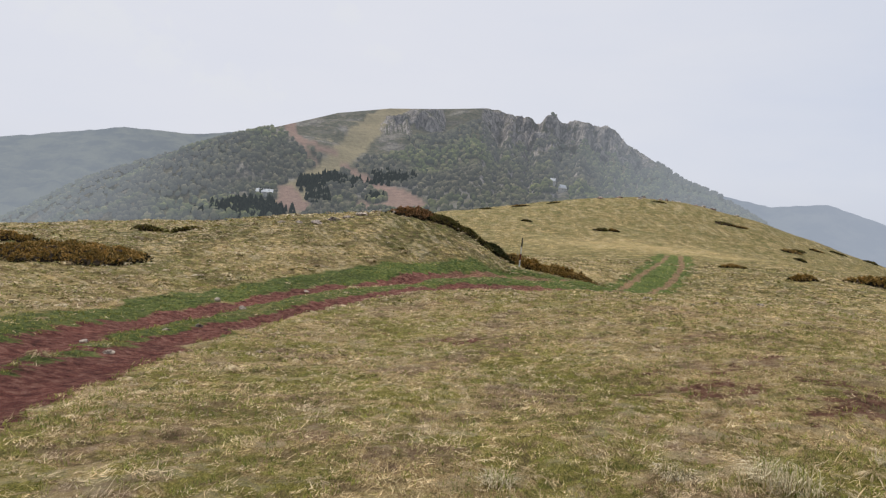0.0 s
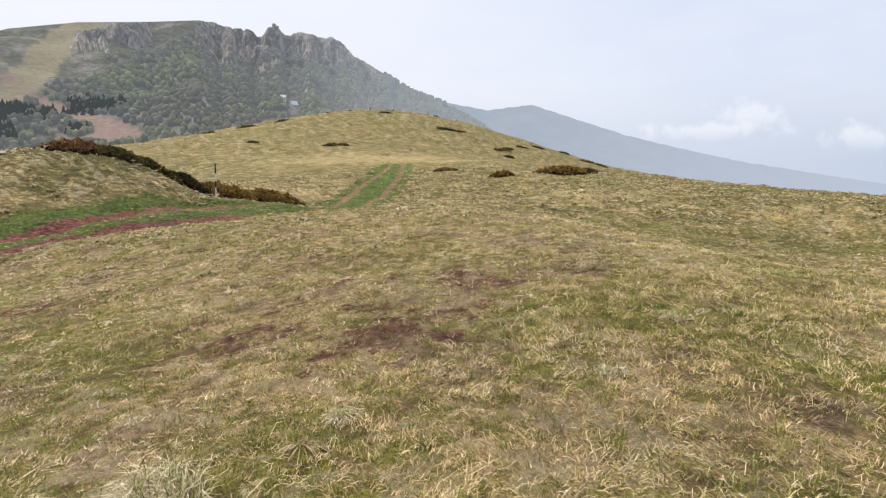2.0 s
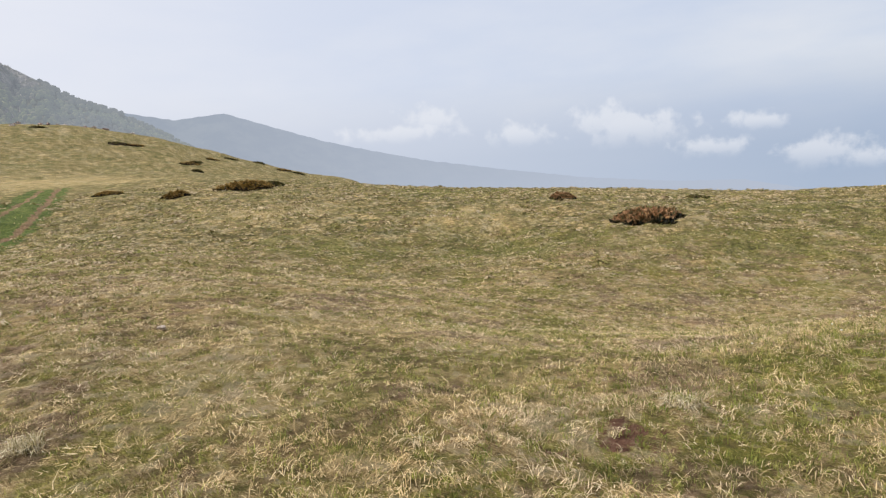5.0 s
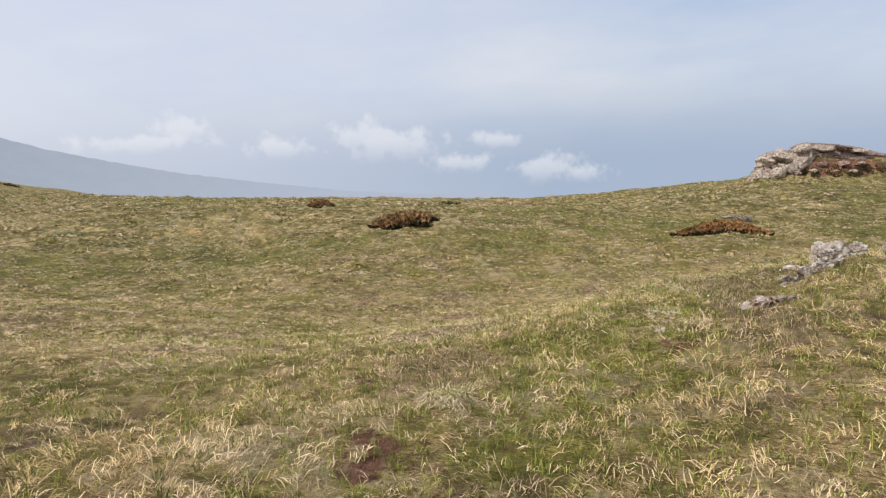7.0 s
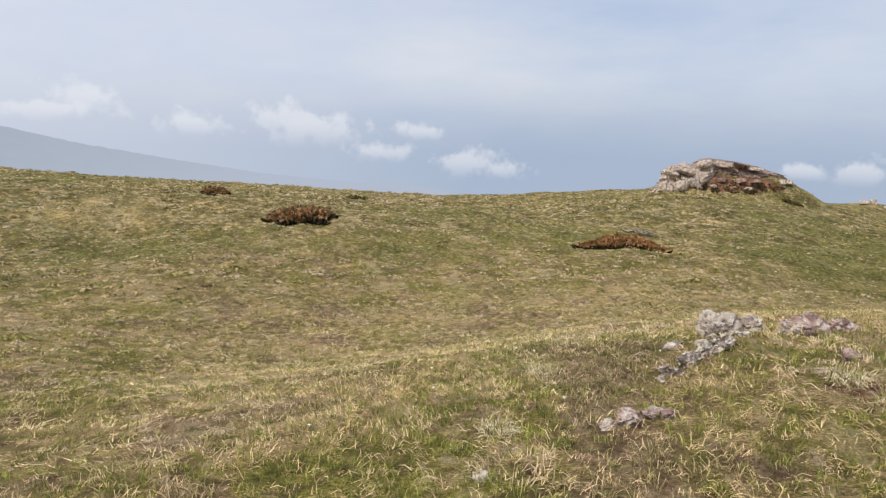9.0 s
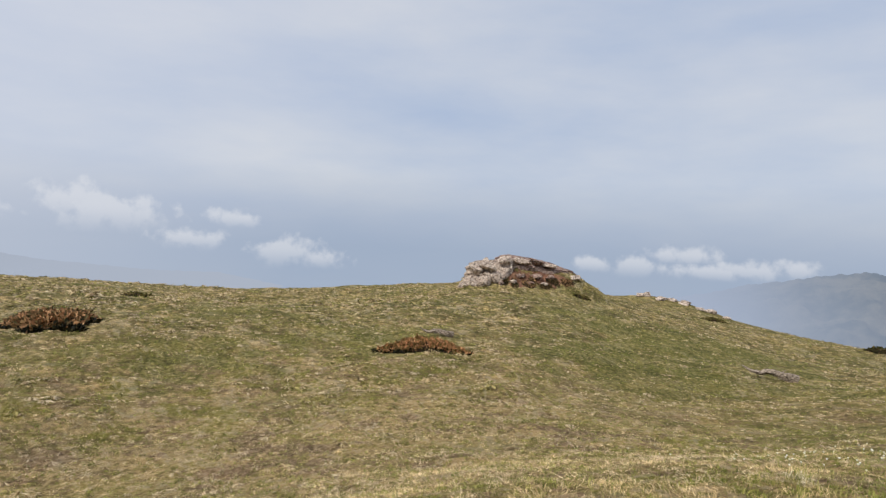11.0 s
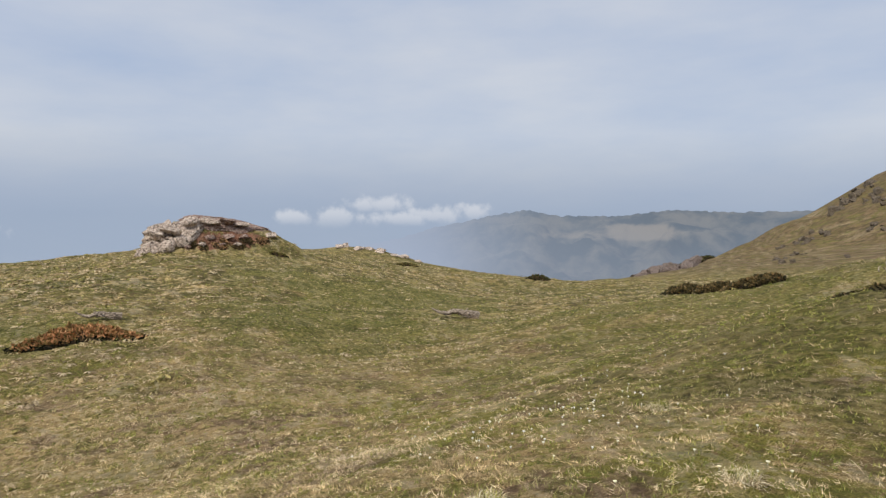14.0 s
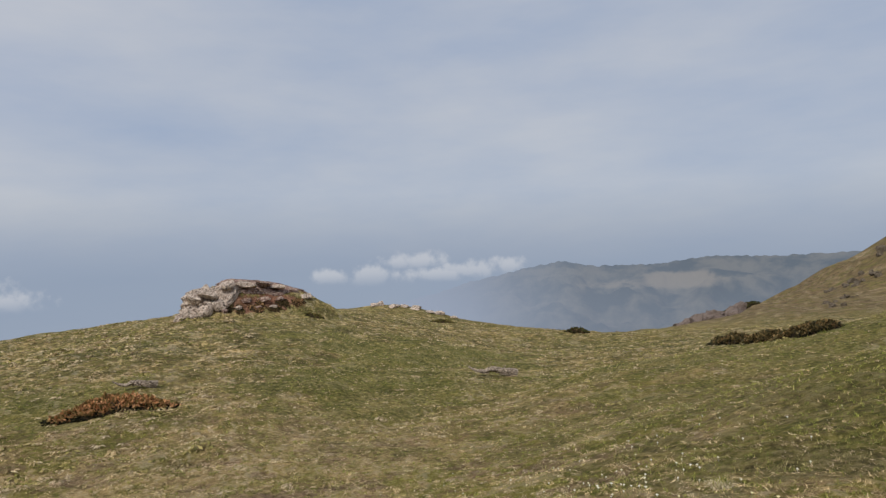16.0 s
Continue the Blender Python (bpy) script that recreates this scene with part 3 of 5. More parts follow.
# ski pistes and dirt roads on the mountain, as (azimuth, distance, half width in metres)
PISTES = [
    [(-4.9, 1760, 46), (-5.4, 1660, 42), (-7.0, 1480, 36), (-8.5, 1332, 30), (-9.9, 1188, 22), (-11.3, 1131, 22), (-13.2, 1038, 26), (-14.3, 930, 24)],
    [(-10.7, 1473, 4), (-7.4, 1494, 4)], [(-12.8, 1263, 3), (-9.1, 1338, 4)],
]
ROADS = [
    [(-14.6, 1480, 12), (-14.2, 1330, 12), (-13.2, 1236, 12), (-10.4, 1205, 10)], [(-13.7, 1251, 5), (-12.7, 1191, 5), (-11.8, 1164, 5)],
    [(-9.4, 1165, 9), (-7.3, 1104, 14), (-4.7, 1002, 18), (-3.3, 920, 26)], [(-14.4, 1035, 14), (-13.5, 950, 22)], [(-7.6, 960, 10), (-4.6, 930, 22)],
]


def piste_mask(lines, a, r):
    x, y = r * np.sin(np.radians(a)), r * np.cos(np.radians(a))
    m = 0 * x
    for line in lines:
        for (a0, r0, w0), (a1, r1, w1) in zip(line, line[1:]):
            p, q = np.array((r0 * math.sin(radians(a0)), r0 * math.cos(radians(a0)))), np.array((r1 * math.sin(radians(a1)), r1 * math.cos(radians(a1))))
            d = q - p
            s = np.clip(((x - p[0]) * d[0] + (y - p[1]) * d[1]) / (d @ d), 0, 1)
            dist = np.hypot(x - p[0] - s * d[0], y - p[1] - s * d[1]) + 3.0 * lumps(x, y, 40, 61)
            m = np.maximum(m, ease(w0 + (w1 - w0) * s - dist, -3, 4))
    return m


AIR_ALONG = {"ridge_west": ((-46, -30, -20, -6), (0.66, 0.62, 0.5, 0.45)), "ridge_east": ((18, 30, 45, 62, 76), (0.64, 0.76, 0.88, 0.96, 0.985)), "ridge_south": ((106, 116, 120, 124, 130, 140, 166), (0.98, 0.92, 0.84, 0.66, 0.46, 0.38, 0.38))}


def far_mesh(name, a0, a1, na, radii, fn, material, label, category):
    a, r = np.meshgrid(np.linspace(a0, a1, na), radii)
    z = fn(a, r)
    v = np.stack([r * np.sin(np.radians(a)), r * np.cos(np.radians(a)), z], -1).reshape(-1, 3)
    ob = mesh_object(name, v, sheet(na, len(radii))[:, ::-1], material)
    if name != "mountain":
        # the farther along the ridge, the more haze glow is mixed into its material
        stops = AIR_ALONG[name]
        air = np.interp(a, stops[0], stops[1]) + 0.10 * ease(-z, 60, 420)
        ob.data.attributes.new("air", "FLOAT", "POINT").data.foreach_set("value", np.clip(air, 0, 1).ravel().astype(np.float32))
        # bare pasture below the southern crest
        el = np.degrees(np.arctan2(z, r))
        bare = np.exp(-(((a - 138.2) / 3.2) ** 4) - ((el + 2.6) / 0.75) ** 4) + 0.6 * np.exp(-(((a - 132) / 3.5) ** 2) - ((el + 3.0) / 0.4) ** 2)
        ob.data.attributes.new("pasture", "FLOAT", "POINT").data.foreach_set("value", bare.ravel().astype(np.float32))
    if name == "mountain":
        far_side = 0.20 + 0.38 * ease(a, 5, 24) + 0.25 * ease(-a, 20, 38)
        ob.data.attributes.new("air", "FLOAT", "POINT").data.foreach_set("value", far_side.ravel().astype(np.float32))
        for key, lines in (("piste", PISTES), ("dirt", ROADS)):
            ob.data.attributes.new(key, "FLOAT", "POINT").data.foreach_set("value", piste_mask(lines, a, r).ravel().astype(np.float32))
    return tagged(ob, label, category, kind="structure")


def make_mountainside():
    k = Mat("mountainside", 0.95, 0.1)
    sep = k.node("ShaderNodeSeparateXYZ")
    k.link(k.where.outputs["True Normal"], sep.inputs[0])
    steep = k.mask(sep.outputs["Z"], 0.80, 0.62)
    n1, n2 = k.noise(0.012, 5, 0.6), k.noise(0.09, 4, 0.7)
    rock = k.ramp(k.noise(0.05, 7, 0.8, (1.3, 1.3, 0.55), 1.0), [(0.36, (0.03, 0.027, 0.03)), (0.47, (0.17, 0.15, 0.14)), (0.58, (0.42, 0.37, 0.33))])
    scrub = k.ramp(n2, [(0.34, (0.03, 0.034, 0.018)), (0.5, (0.075, 0.072, 0.04)), (0.66, (0.15, 0.125, 0.08))])
    grass = k.ramp(n2, [(0.3, (0.19, 0.155, 0.08)), (0.7, (0.30, 0.245, 0.135))])
    dirt = k.ramp(n2, [(0.3, (0.19, 0.115, 0.085)), (0.7, (0.30, 0.19, 0.14))])
    c = k.mix(k.mask(n1, 0.5, 0.62), scrub, k.mix(0.5, scrub, rock))
    c = k.mix(k.attr("piste"), c, grass)
    c = k.mix(k.attr("dirt"), c, dirt)
    c = k.mix(k.math("MULTIPLY", steep, k.mask(k.noise(0.022, 6, 0.75), 0.60, 0.52)), c, rock)
    k.color(c).bump(n2, 0.8, 6.0)
    k.haze_glow(k.attr("air"), NEAR_AIR, 0.8)
    return k.m


mountain = far_mesh("mountain", -46, 40, 620, np.concatenate([np.linspace(560, 1460, 40, endpoint=False), np.linspace(1460, 1800, 100, endpoint=False), np.linspace(1800, 2300, 14)]),
                    mountain_height, make_mountainside(), "rocky mountain with a cliffed crest, woods and a ski piste", "mountain")


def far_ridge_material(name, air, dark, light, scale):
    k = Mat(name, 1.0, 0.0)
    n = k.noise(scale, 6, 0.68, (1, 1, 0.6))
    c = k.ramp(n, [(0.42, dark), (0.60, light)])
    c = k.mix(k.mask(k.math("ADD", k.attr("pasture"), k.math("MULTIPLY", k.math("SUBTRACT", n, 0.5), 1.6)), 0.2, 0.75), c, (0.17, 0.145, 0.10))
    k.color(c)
    k.haze_glow(k.attr("air"), air, 0.85)
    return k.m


RIDGE_W = [(-46, 120), (-35.4, 165), (-31.9, 202), (-27.3, 252), (-21.8, 259), (-17.8, 295), (-12, 290), (-6, 200)]
RIDGE_E = [(18, 200), (22.4, 268), (26.9, 212), (30.9, 238), (34.3, 168), (39.1, 70), (43.2, 5), (48.2, -66), (54.6, -132), (62, -200), (69.5, -237), (74.6, -239), (80, -300)]
RIDGE_S = [(106, -420), (112, -345), (116.8, -268), (119.9, -190), (122.5, -150), (124.98, -105), (128.1, -62), (131.1, -104), (136.4, -100), (140.6, -54), (145.4, -64), (150.2, -52), (156, -30), (166, -60)]


def ridge_fn(table, r0, r1, foot, seed, rough=20.0):
    def fn(a, r):
        x, y = r * np.sin(np.radians(a)), r * np.cos(np.radians(a))
        s = np.clip((r - r0) / (r1 - r0), 0, 1)
        top = crest_of(a, table)
        spurs = rough * lumps(x, y, (r1 - r0) * 0.32, seed) + 0.5 * rough * lumps(x, y, (r1 - r0) * 0.12, seed + 1)
        return foot + (top - foot) * s ** 1.2 + spurs * 4 * s * (1 - s) + 0.12 * rough * lumps(x, y, 70, seed + 2) * s
    return fn


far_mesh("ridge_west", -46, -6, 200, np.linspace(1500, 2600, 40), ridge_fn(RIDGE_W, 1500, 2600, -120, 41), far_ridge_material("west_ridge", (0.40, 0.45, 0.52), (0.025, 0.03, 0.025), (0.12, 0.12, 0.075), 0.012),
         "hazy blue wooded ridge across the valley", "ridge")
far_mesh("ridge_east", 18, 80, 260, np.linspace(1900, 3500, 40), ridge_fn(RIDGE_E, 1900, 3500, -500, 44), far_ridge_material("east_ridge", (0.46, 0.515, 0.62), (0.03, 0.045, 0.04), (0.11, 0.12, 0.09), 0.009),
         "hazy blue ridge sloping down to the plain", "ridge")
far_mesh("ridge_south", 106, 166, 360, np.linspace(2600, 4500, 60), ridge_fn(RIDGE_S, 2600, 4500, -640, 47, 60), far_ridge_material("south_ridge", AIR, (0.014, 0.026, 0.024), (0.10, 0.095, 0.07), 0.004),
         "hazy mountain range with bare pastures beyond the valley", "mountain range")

# ---- building helpers ----


def empty_thing(name, x, y, z, label, category, group=""):
    ob = new(name)
    ob.empty_display_size = 0.3
    ob.location = (x, y, z)
    return tagged(ob, label, category, group)


def zh(x, y):
    return float(height(np.array([float(x)]), np.array([float(y)]))[0])


def lumpy_dome(rng, rx, ry, h, rot, cx, cy, nu=40, nv=12, shrink=1.0):
    """A low uneven mound that follows the ground; returns verts (local to cx, cy, ground) and quads."""
    u = np.linspace(0, 2 * math.pi, nu, endpoint=False)
    v = np.linspace(0, 1, nv)
    U, V = np.meshgrid(u, v)
    ph = rng.uniform(0, 6.28, 6)
    edge = 1 + 0.16 * np.sin(2 * U + ph[0]) + 0.12 * np.sin(3 * U + ph[1]) + 0.08 * np.sin(7 * U + ph[2]) + 0.05 * np.sin(13 * U + ph[3])
    R = np.sin(V * math.pi / 2) * edge * shrink
    lx, ly = R * rx * np.cos(U), R * ry * np.sin(U)
    c, s = math.cos(rot), math.sin(rot)
    x, y = lx * c - ly * s, lx * s + ly * c
    top = np.clip(1 - (np.sin(V * math.pi / 2)) ** 3, 0, 1) * (0.75 + 0.25 * lumps(cx + x, cy + y, max(0.5, 0.5 * min(rx, ry)), 71))
    z0 = zh(cx, cy)
    z = height(cx + x, cy + y) - z0 + h * shrink * top - 0.04
    faces = sheet(nu, nv, True)
    return np.stack([x, y, z], -1).reshape(-1, 3), faces


def spray_mesh(rng, base, normal, length, width, blades=3, droop=0.3):
    """Fans of narrow leaves at the base points along the normals."""
    n = len(base)
    B = np.repeat(base, blades, 0)
    Nn = np.repeat(normal, blades, 0) + rng.normal(0, 0.45, (n * blades, 3))
    Nn /= np.linalg.norm(Nn, axis=1)[:, None]
    L = np.repeat(length, blades) * rng.uniform(0.6, 1.2, n * blades)
    side = np.cross(Nn, rng.normal(0, 1, (n * blades, 3)))
    side /= np.linalg.norm(side, axis=1)[:, None] + 1e-6
    w = (np.repeat(width, blades) * 0.5)[:, None]
    tip = B + Nn * L[:, None] - np.array([0, 0, 1.0]) * (droop * L)[:, None] * 0.3
    mid = B + Nn * (L * 0.55)[:, None]
    V = np.stack([B - side * w * 0.6, B + side * w * 0.6, mid + side * w, tip, mid - side * w], 1).reshape(-1, 3)
    k = np.arange(n * blades)[:, None] * 5
    T = np.concatenate([k + np.array([[0, 1, 2]]), k + np.array([[0, 2, 4]]), k + np.array([[4, 2, 3]])], 1).reshape(-1, 3)
    return V, T


def make_juniper(name, lo, mid, hi, tip):
    k = Mat(name, 0.8, 0.25)
    c = k.ramp(k.island(), [(0.0, lo), (0.4, mid), (0.75, hi), (1.0, tip)])
    c = k.mix(k.mask(k.noise(1.6, 3), 0.42, 0.62), c, k.ramp(k.island(), [(0.0, lo), (0.5, mid), (1.0, hi)]))
    k.color(c)
    return k.m


# wood inside the bushes, its brown darkened to paint in their shade
shaded_wood = Mat("bush_inside", 0.95, 0.1)
shaded_wood.color(shaded_wood.ramp(shaded_wood.noise(6, 4), [(0.3, (0.018, 0.013, 0.008)), (0.7, (0.06, 0.04, 0.022))]))
gold_juniper = make_juniper("gold_juniper", (0.093, 0.0775, 0.0232), (0.2945, 0.1938, 0.0496), (0.527, 0.3177, 0.0853), (0.744, 0.5115, 0.2015))
rust_juniper = make_juniper("rust_juniper", (0.0897, 0.0822, 0.0329), (0.2541, 0.1575, 0.0673), (0.4784, 0.2472, 0.1196), (0.6877, 0.4186, 0.2093))
green_juniper = make_juniper("green_juniper", (0.02, 0.026, 0.01), (0.06, 0.07, 0.02), (0.125, 0.12, 0.04), (0.24, 0.14, 0.07))
bright_juniper = make_juniper("bright_juniper", (0.108, 0.102, 0.0312), (0.3, 0.18, 0.066), (0.552, 0.258, 0.12), (0.72, 0.408, 0.204))
dusky_juniper = make_juniper("dusky_juniper", (0.027, 0.0261, 0.0117), (0.075, 0.0609, 0.0234), (0.165, 0.116, 0.0429), (0.36, 0.2175, 0.091))
shaded_needles = make_juniper("shaded_needles", (0.008, 0.008, 0.005), (0.02, 0.02, 0.009), (0.045, 0.042, 0.016), (0.10, 0.075, 0.03))
olive_juniper = make_juniper("olive_juniper", (0.05, 0.05, 0.018), (0.13, 0.125, 0.03), (0.25, 0.20, 0.06), (0.38, 0.24, 0.11))


def juniper(x, y, rx, ry, h, rot, leaf, label, seed, sprays=900, size=0.2, group="junipers on the meadow"):
    rng = np.random.default_rng(seed)
    bush = empty_thing("juniper_bush", x, y, zh(x, y), label, "bush", group)
    rot = radians(rot)
    # dark dome for the inner wood and the shade under the sprays
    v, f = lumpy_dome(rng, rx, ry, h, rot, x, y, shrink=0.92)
    mesh_object("shaded_core", v, f[:, ::-1], shaded_wood.m, parent=bush)
    rng = np.random.default_rng(seed)
    v, f = lumpy_dome(rng, rx, ry, h, rot, x, y, 56, 22)
    V = v.reshape(22, 56, 3)
    area = np.linalg.norm(np.cross(V[1:, :] - V[:-1, :], np.roll(V, -1, 1)[1:, :] - V[1:, :]), axis=2) + 1e-9
    q = rng.choice(area.size, sprays, p=(area / area.sum()).ravel())
    i, j = q // 56, q % 56
    a, b = rng.uniform(0, 1, (2, sprays, 1))
    j2 = (j + 1) % 56
    P = (V[i, j] * (1 - a) + V[i + 1, j] * a) * (1 - b) + (V[i, j2] * (1 - a) + V[i + 1, j2] * a) * b
    out = P / np.array([rx, ry, h * 1.2]) ** 2 * rx
    out /= np.linalg.norm(out, axis=1)[:, None] + 1e-6
    out = out * 0.8 + np.array([0, 0, 0.75])
    out /= np.linalg.norm(out, axis=1)[:, None]
    L = size * rng.uniform(0.4, 1.1, sprays)
    P = P - out * (0.3 * L)[:, None] + np.array([0, 0, 1]) * rng.normal(0, 0.06 * h, (sprays, 1))
    # frost-burnt tips on top; round the skirt, needles darkened to paint in the shade
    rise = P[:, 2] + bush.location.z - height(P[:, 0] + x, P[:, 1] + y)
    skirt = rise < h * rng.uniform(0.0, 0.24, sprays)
    for nm, pick, mat in (("foliage", ~skirt, leaf), ("lower_foliage", skirt & (rng.uniform(0, 1, sprays) < 0.7), shaded_needles)):
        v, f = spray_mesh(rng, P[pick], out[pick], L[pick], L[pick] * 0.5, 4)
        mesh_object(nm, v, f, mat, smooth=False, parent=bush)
    return bush


GOLD = "low golden-brown dwarf juniper mat on the dry meadow"
RUST = "low rust-red dwarf juniper bush on the meadow"
DARK = "dark green spreading dwarf juniper on the grass"
OLIVE = "small olive-brown dwarf juniper cushion on the slope"
HEATH = "low brown heath cushion in rough grass by the thicket"
# x, y, half length, half depth, height, turn, leaf, label, sprays, spray size
BUSHES = [
    (-14.0, 23.6, 3.5, 1.7, 0.55, 12, gold_juniper, GOLD, 4200, 0.11), (-18.4, 26.2, 1.5, 0.9, 0.45, 0, gold_juniper, GOLD, 1300, 0.11),
    (-13.8, 33.6, 0.9, 0.5, 0.35, 10, olive_juniper, OLIVE, 300, 0.16), (-16.4, 34.8, 0.8, 0.5, 0.35, 0, olive_juniper, OLIVE, 300, 0.16),
    (-1.8, 36.6, 1.7, 1.1, 0.6, -30, rust_juniper, RUST, 1900, 0.13), (0.0, 36.4, 1.6, 1.0, 0.5, -35, olive_juniper, GOLD, 1600, 0.13), (1.6, 37.0, 1.3, 0.8, 0.5, -35, olive_juniper, GOLD, 900, 0.18),
    (3.3, 38.0, 1.3, 0.8, 0.55, -30, green_juniper, DARK, 900, 0.18), (5.5, 39.3, 1.8, 1.2, 0.75, -25, gold_juniper, GOLD, 2200, 0.13), (8.0, 40.3, 2.3, 1.4, 0.85, -22, gold_juniper, GOLD, 2800, 0.13),
    (32.3, 70.0, 1.6, 0.9, 0.5, 0, gold_juniper, GOLD, 400, 0.25), (33.7, 58.9, 1.3, 0.8, 0.6, 0, gold_juniper, GOLD, 400, 0.22), (41.2, 58.6, 2.7, 1.3, 0.95, -15, gold_juniper, GOLD, 900, 0.25), (45.0, 60.0, 1.5, 0.9, 0.6, 0, olive_juniper, OLIVE, 400, 0.25),
    (36.6, 15.2, 2.3, 1.1, 0.62, 70, rust_juniper, "rust and dark green dwarf juniper bush on straw-coloured grass", 1500, 0.3),
    (44.6, 24.6, 1.3, 0.8, 0.5, 60, rust_juniper, RUST, 600, 0.18), (34.9, 0.4, 1.65, 0.95, 0.48, 80, bright_juniper, "flat rust-red dwarf juniper with bare dead wood behind", 2400, 0.14),
    (58.0, -37.5, 1.2, 0.7, 0.5, 40, green_juniper, DARK, 300, 0.22), (34.0, -27.7, 2.0, 0.9, 0.5, -40, dusky_juniper, DARK, 1300, 0.18), (31.2, -26.6, 2.2, 0.9, 0.55, -40, dusky_juniper, DARK, 1300, 0.18), (28.6, -24.8, 1.9, 0.8, 0.5, -40, dusky_juniper, DARK, 1000, 0.17), (27.0, -23.6, 1.2, 0.7, 0.42, -40, dusky_juniper, DARK, 900, 0.16), 
    (17.5, -13.6, 1.5, 0.9, 0.42, 20, olive_juniper, "dark green juniper thicket with bare grey twigs", 2000, 0.13), (15.6, -12.3, 1.6, 1.3, 0.95, 0, green_juniper, "dark green juniper thicket on the slope", 2600, 0.13),
    (13.4, -12.2, 1.9, 1.5, 1.15, 0, green_juniper, "dark green juniper thicket on the slope", 2200, 0.14), (16.5, -10.3, 0.6, 0.35, 0.12, 30, dusky_juniper, HEATH, 500, 0.07), (15.5, -9.4, 0.7, 0.4, 0.13, -10, dusky_juniper, HEATH, 600, 0.07), (15.0, -8.2, 0.55, 0.35, 0.14, 50, dusky_juniper, HEATH, 400, 0.08),
    (14.2, -9.0, 0.8, 0.6, 0.2, 0, dusky_juniper, HEATH, 600, 0.09), (17.4, -10.4, 0.4, 0.25, 0.08, 0, dusky_juniper, HEATH, 300, 0.06), (14.3, -7.3, 0.4, 0.25, 0.1, 20, dusky_juniper, HEATH, 250, 0.08), (16.2, -11.2, 0.8, 0.5, 0.2, 10, olive_juniper, HEATH, 800, 0.08),
    (102.2, -114.6, 2.0, 1.2, 1.3, 0, green_juniper, "dark green shrub above the crag", 300, 0.4), (103.2, -118.5, 2.2, 1.2, 1.2, 20, green_juniper, "dark green shrub above the crag", 300, 0.4), (104.2, -123.0, 2.4, 1.2, 1.0, 30, green_juniper, "dark green shrub above the crag", 300, 0.4),
    (59.8, -13.4, 0.8, 0.5, 0.3, 70, olive_juniper, OLIVE, 200, 0.16), (67.5, -28.5, 1.1, 0.6, 0.35, 60, olive_juniper, OLIVE, 250, 0.18), (51.0, 17.6, 1.2, 0.6, 0.4, 70, olive_juniper, OLIVE, 250, 0.18),
]
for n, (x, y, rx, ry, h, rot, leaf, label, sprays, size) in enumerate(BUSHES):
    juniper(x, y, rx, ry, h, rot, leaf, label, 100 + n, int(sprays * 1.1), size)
# bushes far up on the round hill
HILL_BUSHES = [(98, 178, 3.4), (101, 180, 2.2), (91, 161, 2.0), (115, 195, 2.2), (128, 205, 2.6), (147, 217, 2.6), (150, 206, 3.6), (155, 203, 3.0), (91, 207, 4.0), (95, 205, 3.0), (78, 233, 2.6),
               (14, 230, 2.6), (26, 228, 3.4), (22, 172, 1.4), (40, 161, 2.6), (43, 162, 2.0), (40, 239, 2.6)]
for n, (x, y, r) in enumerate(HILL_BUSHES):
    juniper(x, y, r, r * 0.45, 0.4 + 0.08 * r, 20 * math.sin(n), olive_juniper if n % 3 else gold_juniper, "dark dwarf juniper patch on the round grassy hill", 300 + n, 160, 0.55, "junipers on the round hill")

# ---- rocks ----


def make_rock(name, dark, mid, pale, lichen, relief=0.09):
    k = Mat(name, 0.92, 0.2)
    n, crack = k.noise(6.0, 7, 0.72), k.noise(2.2, 6, 0.8, (1, 1, 2.6), 1.5)
    c = k.ramp(n, [(0.34, dark), (0.47, mid), (0.58, pale)])
    if relief > 0.05:
        broad = k.noise(1.5, 5, 0.7, (1, 1, 1.8), 0.8)
        c = k.mix(k.math("MULTIPLY", k.mask(broad, 0.50, 0.40), 0.65), c, k.ramp(n, [(0.36, dark), (0.6, mid)]))
        cell = k.node("ShaderNodeTexVoronoi")
        cell.feature = "DISTANCE_TO_EDGE"
        cell.inputs["Scale"].default_value = 1.7
        k.link(k.where.outputs["Position"], cell.inputs["Vector"])
        c = k.mix(k.math("MULTIPLY", k.mask(cell.outputs["Distance"], 0.06, 0.01), k.mask(n, 0.60, 0.44)), c, (0.045, 0.035, 0.03))
    c = k.mix(k.math("MULTIPLY", k.mask(k.noise(13, 5, 0.7), 0.54, 0.6), 0.85), c, lichen)
    c = k.mix(k.math("MULTIPLY", k.mask(k.noise(19, 4, 0.7), 0.60, 0.66), 0.85), c, (0.035, 0.03, 0.028))
    c = k.mix(k.math("MULTIPLY", k.mask(crack, 0.40, 0.34), 0.8), c, dark)
    k.color(c).bump(k.math("ADD", k.math("ADD", n, k.math("MULTIPLY", crack, 1.5)), k.math("MULTIPLY", k.noise(30, 4, 0.7), 0.5)), 1.0, relief)
    return k.m


pale_rock = make_rock("pale_rock", (0.11, 0.08, 0.065), (0.46, 0.355, 0.285), (0.72, 0.60, 0.50), (0.78, 0.70, 0.59))
red_rock = make_rock("red_rock", (0.10, 0.05, 0.04), (0.27, 0.155, 0.12), (0.46, 0.35, 0.29), (0.60, 0.54, 0.46))


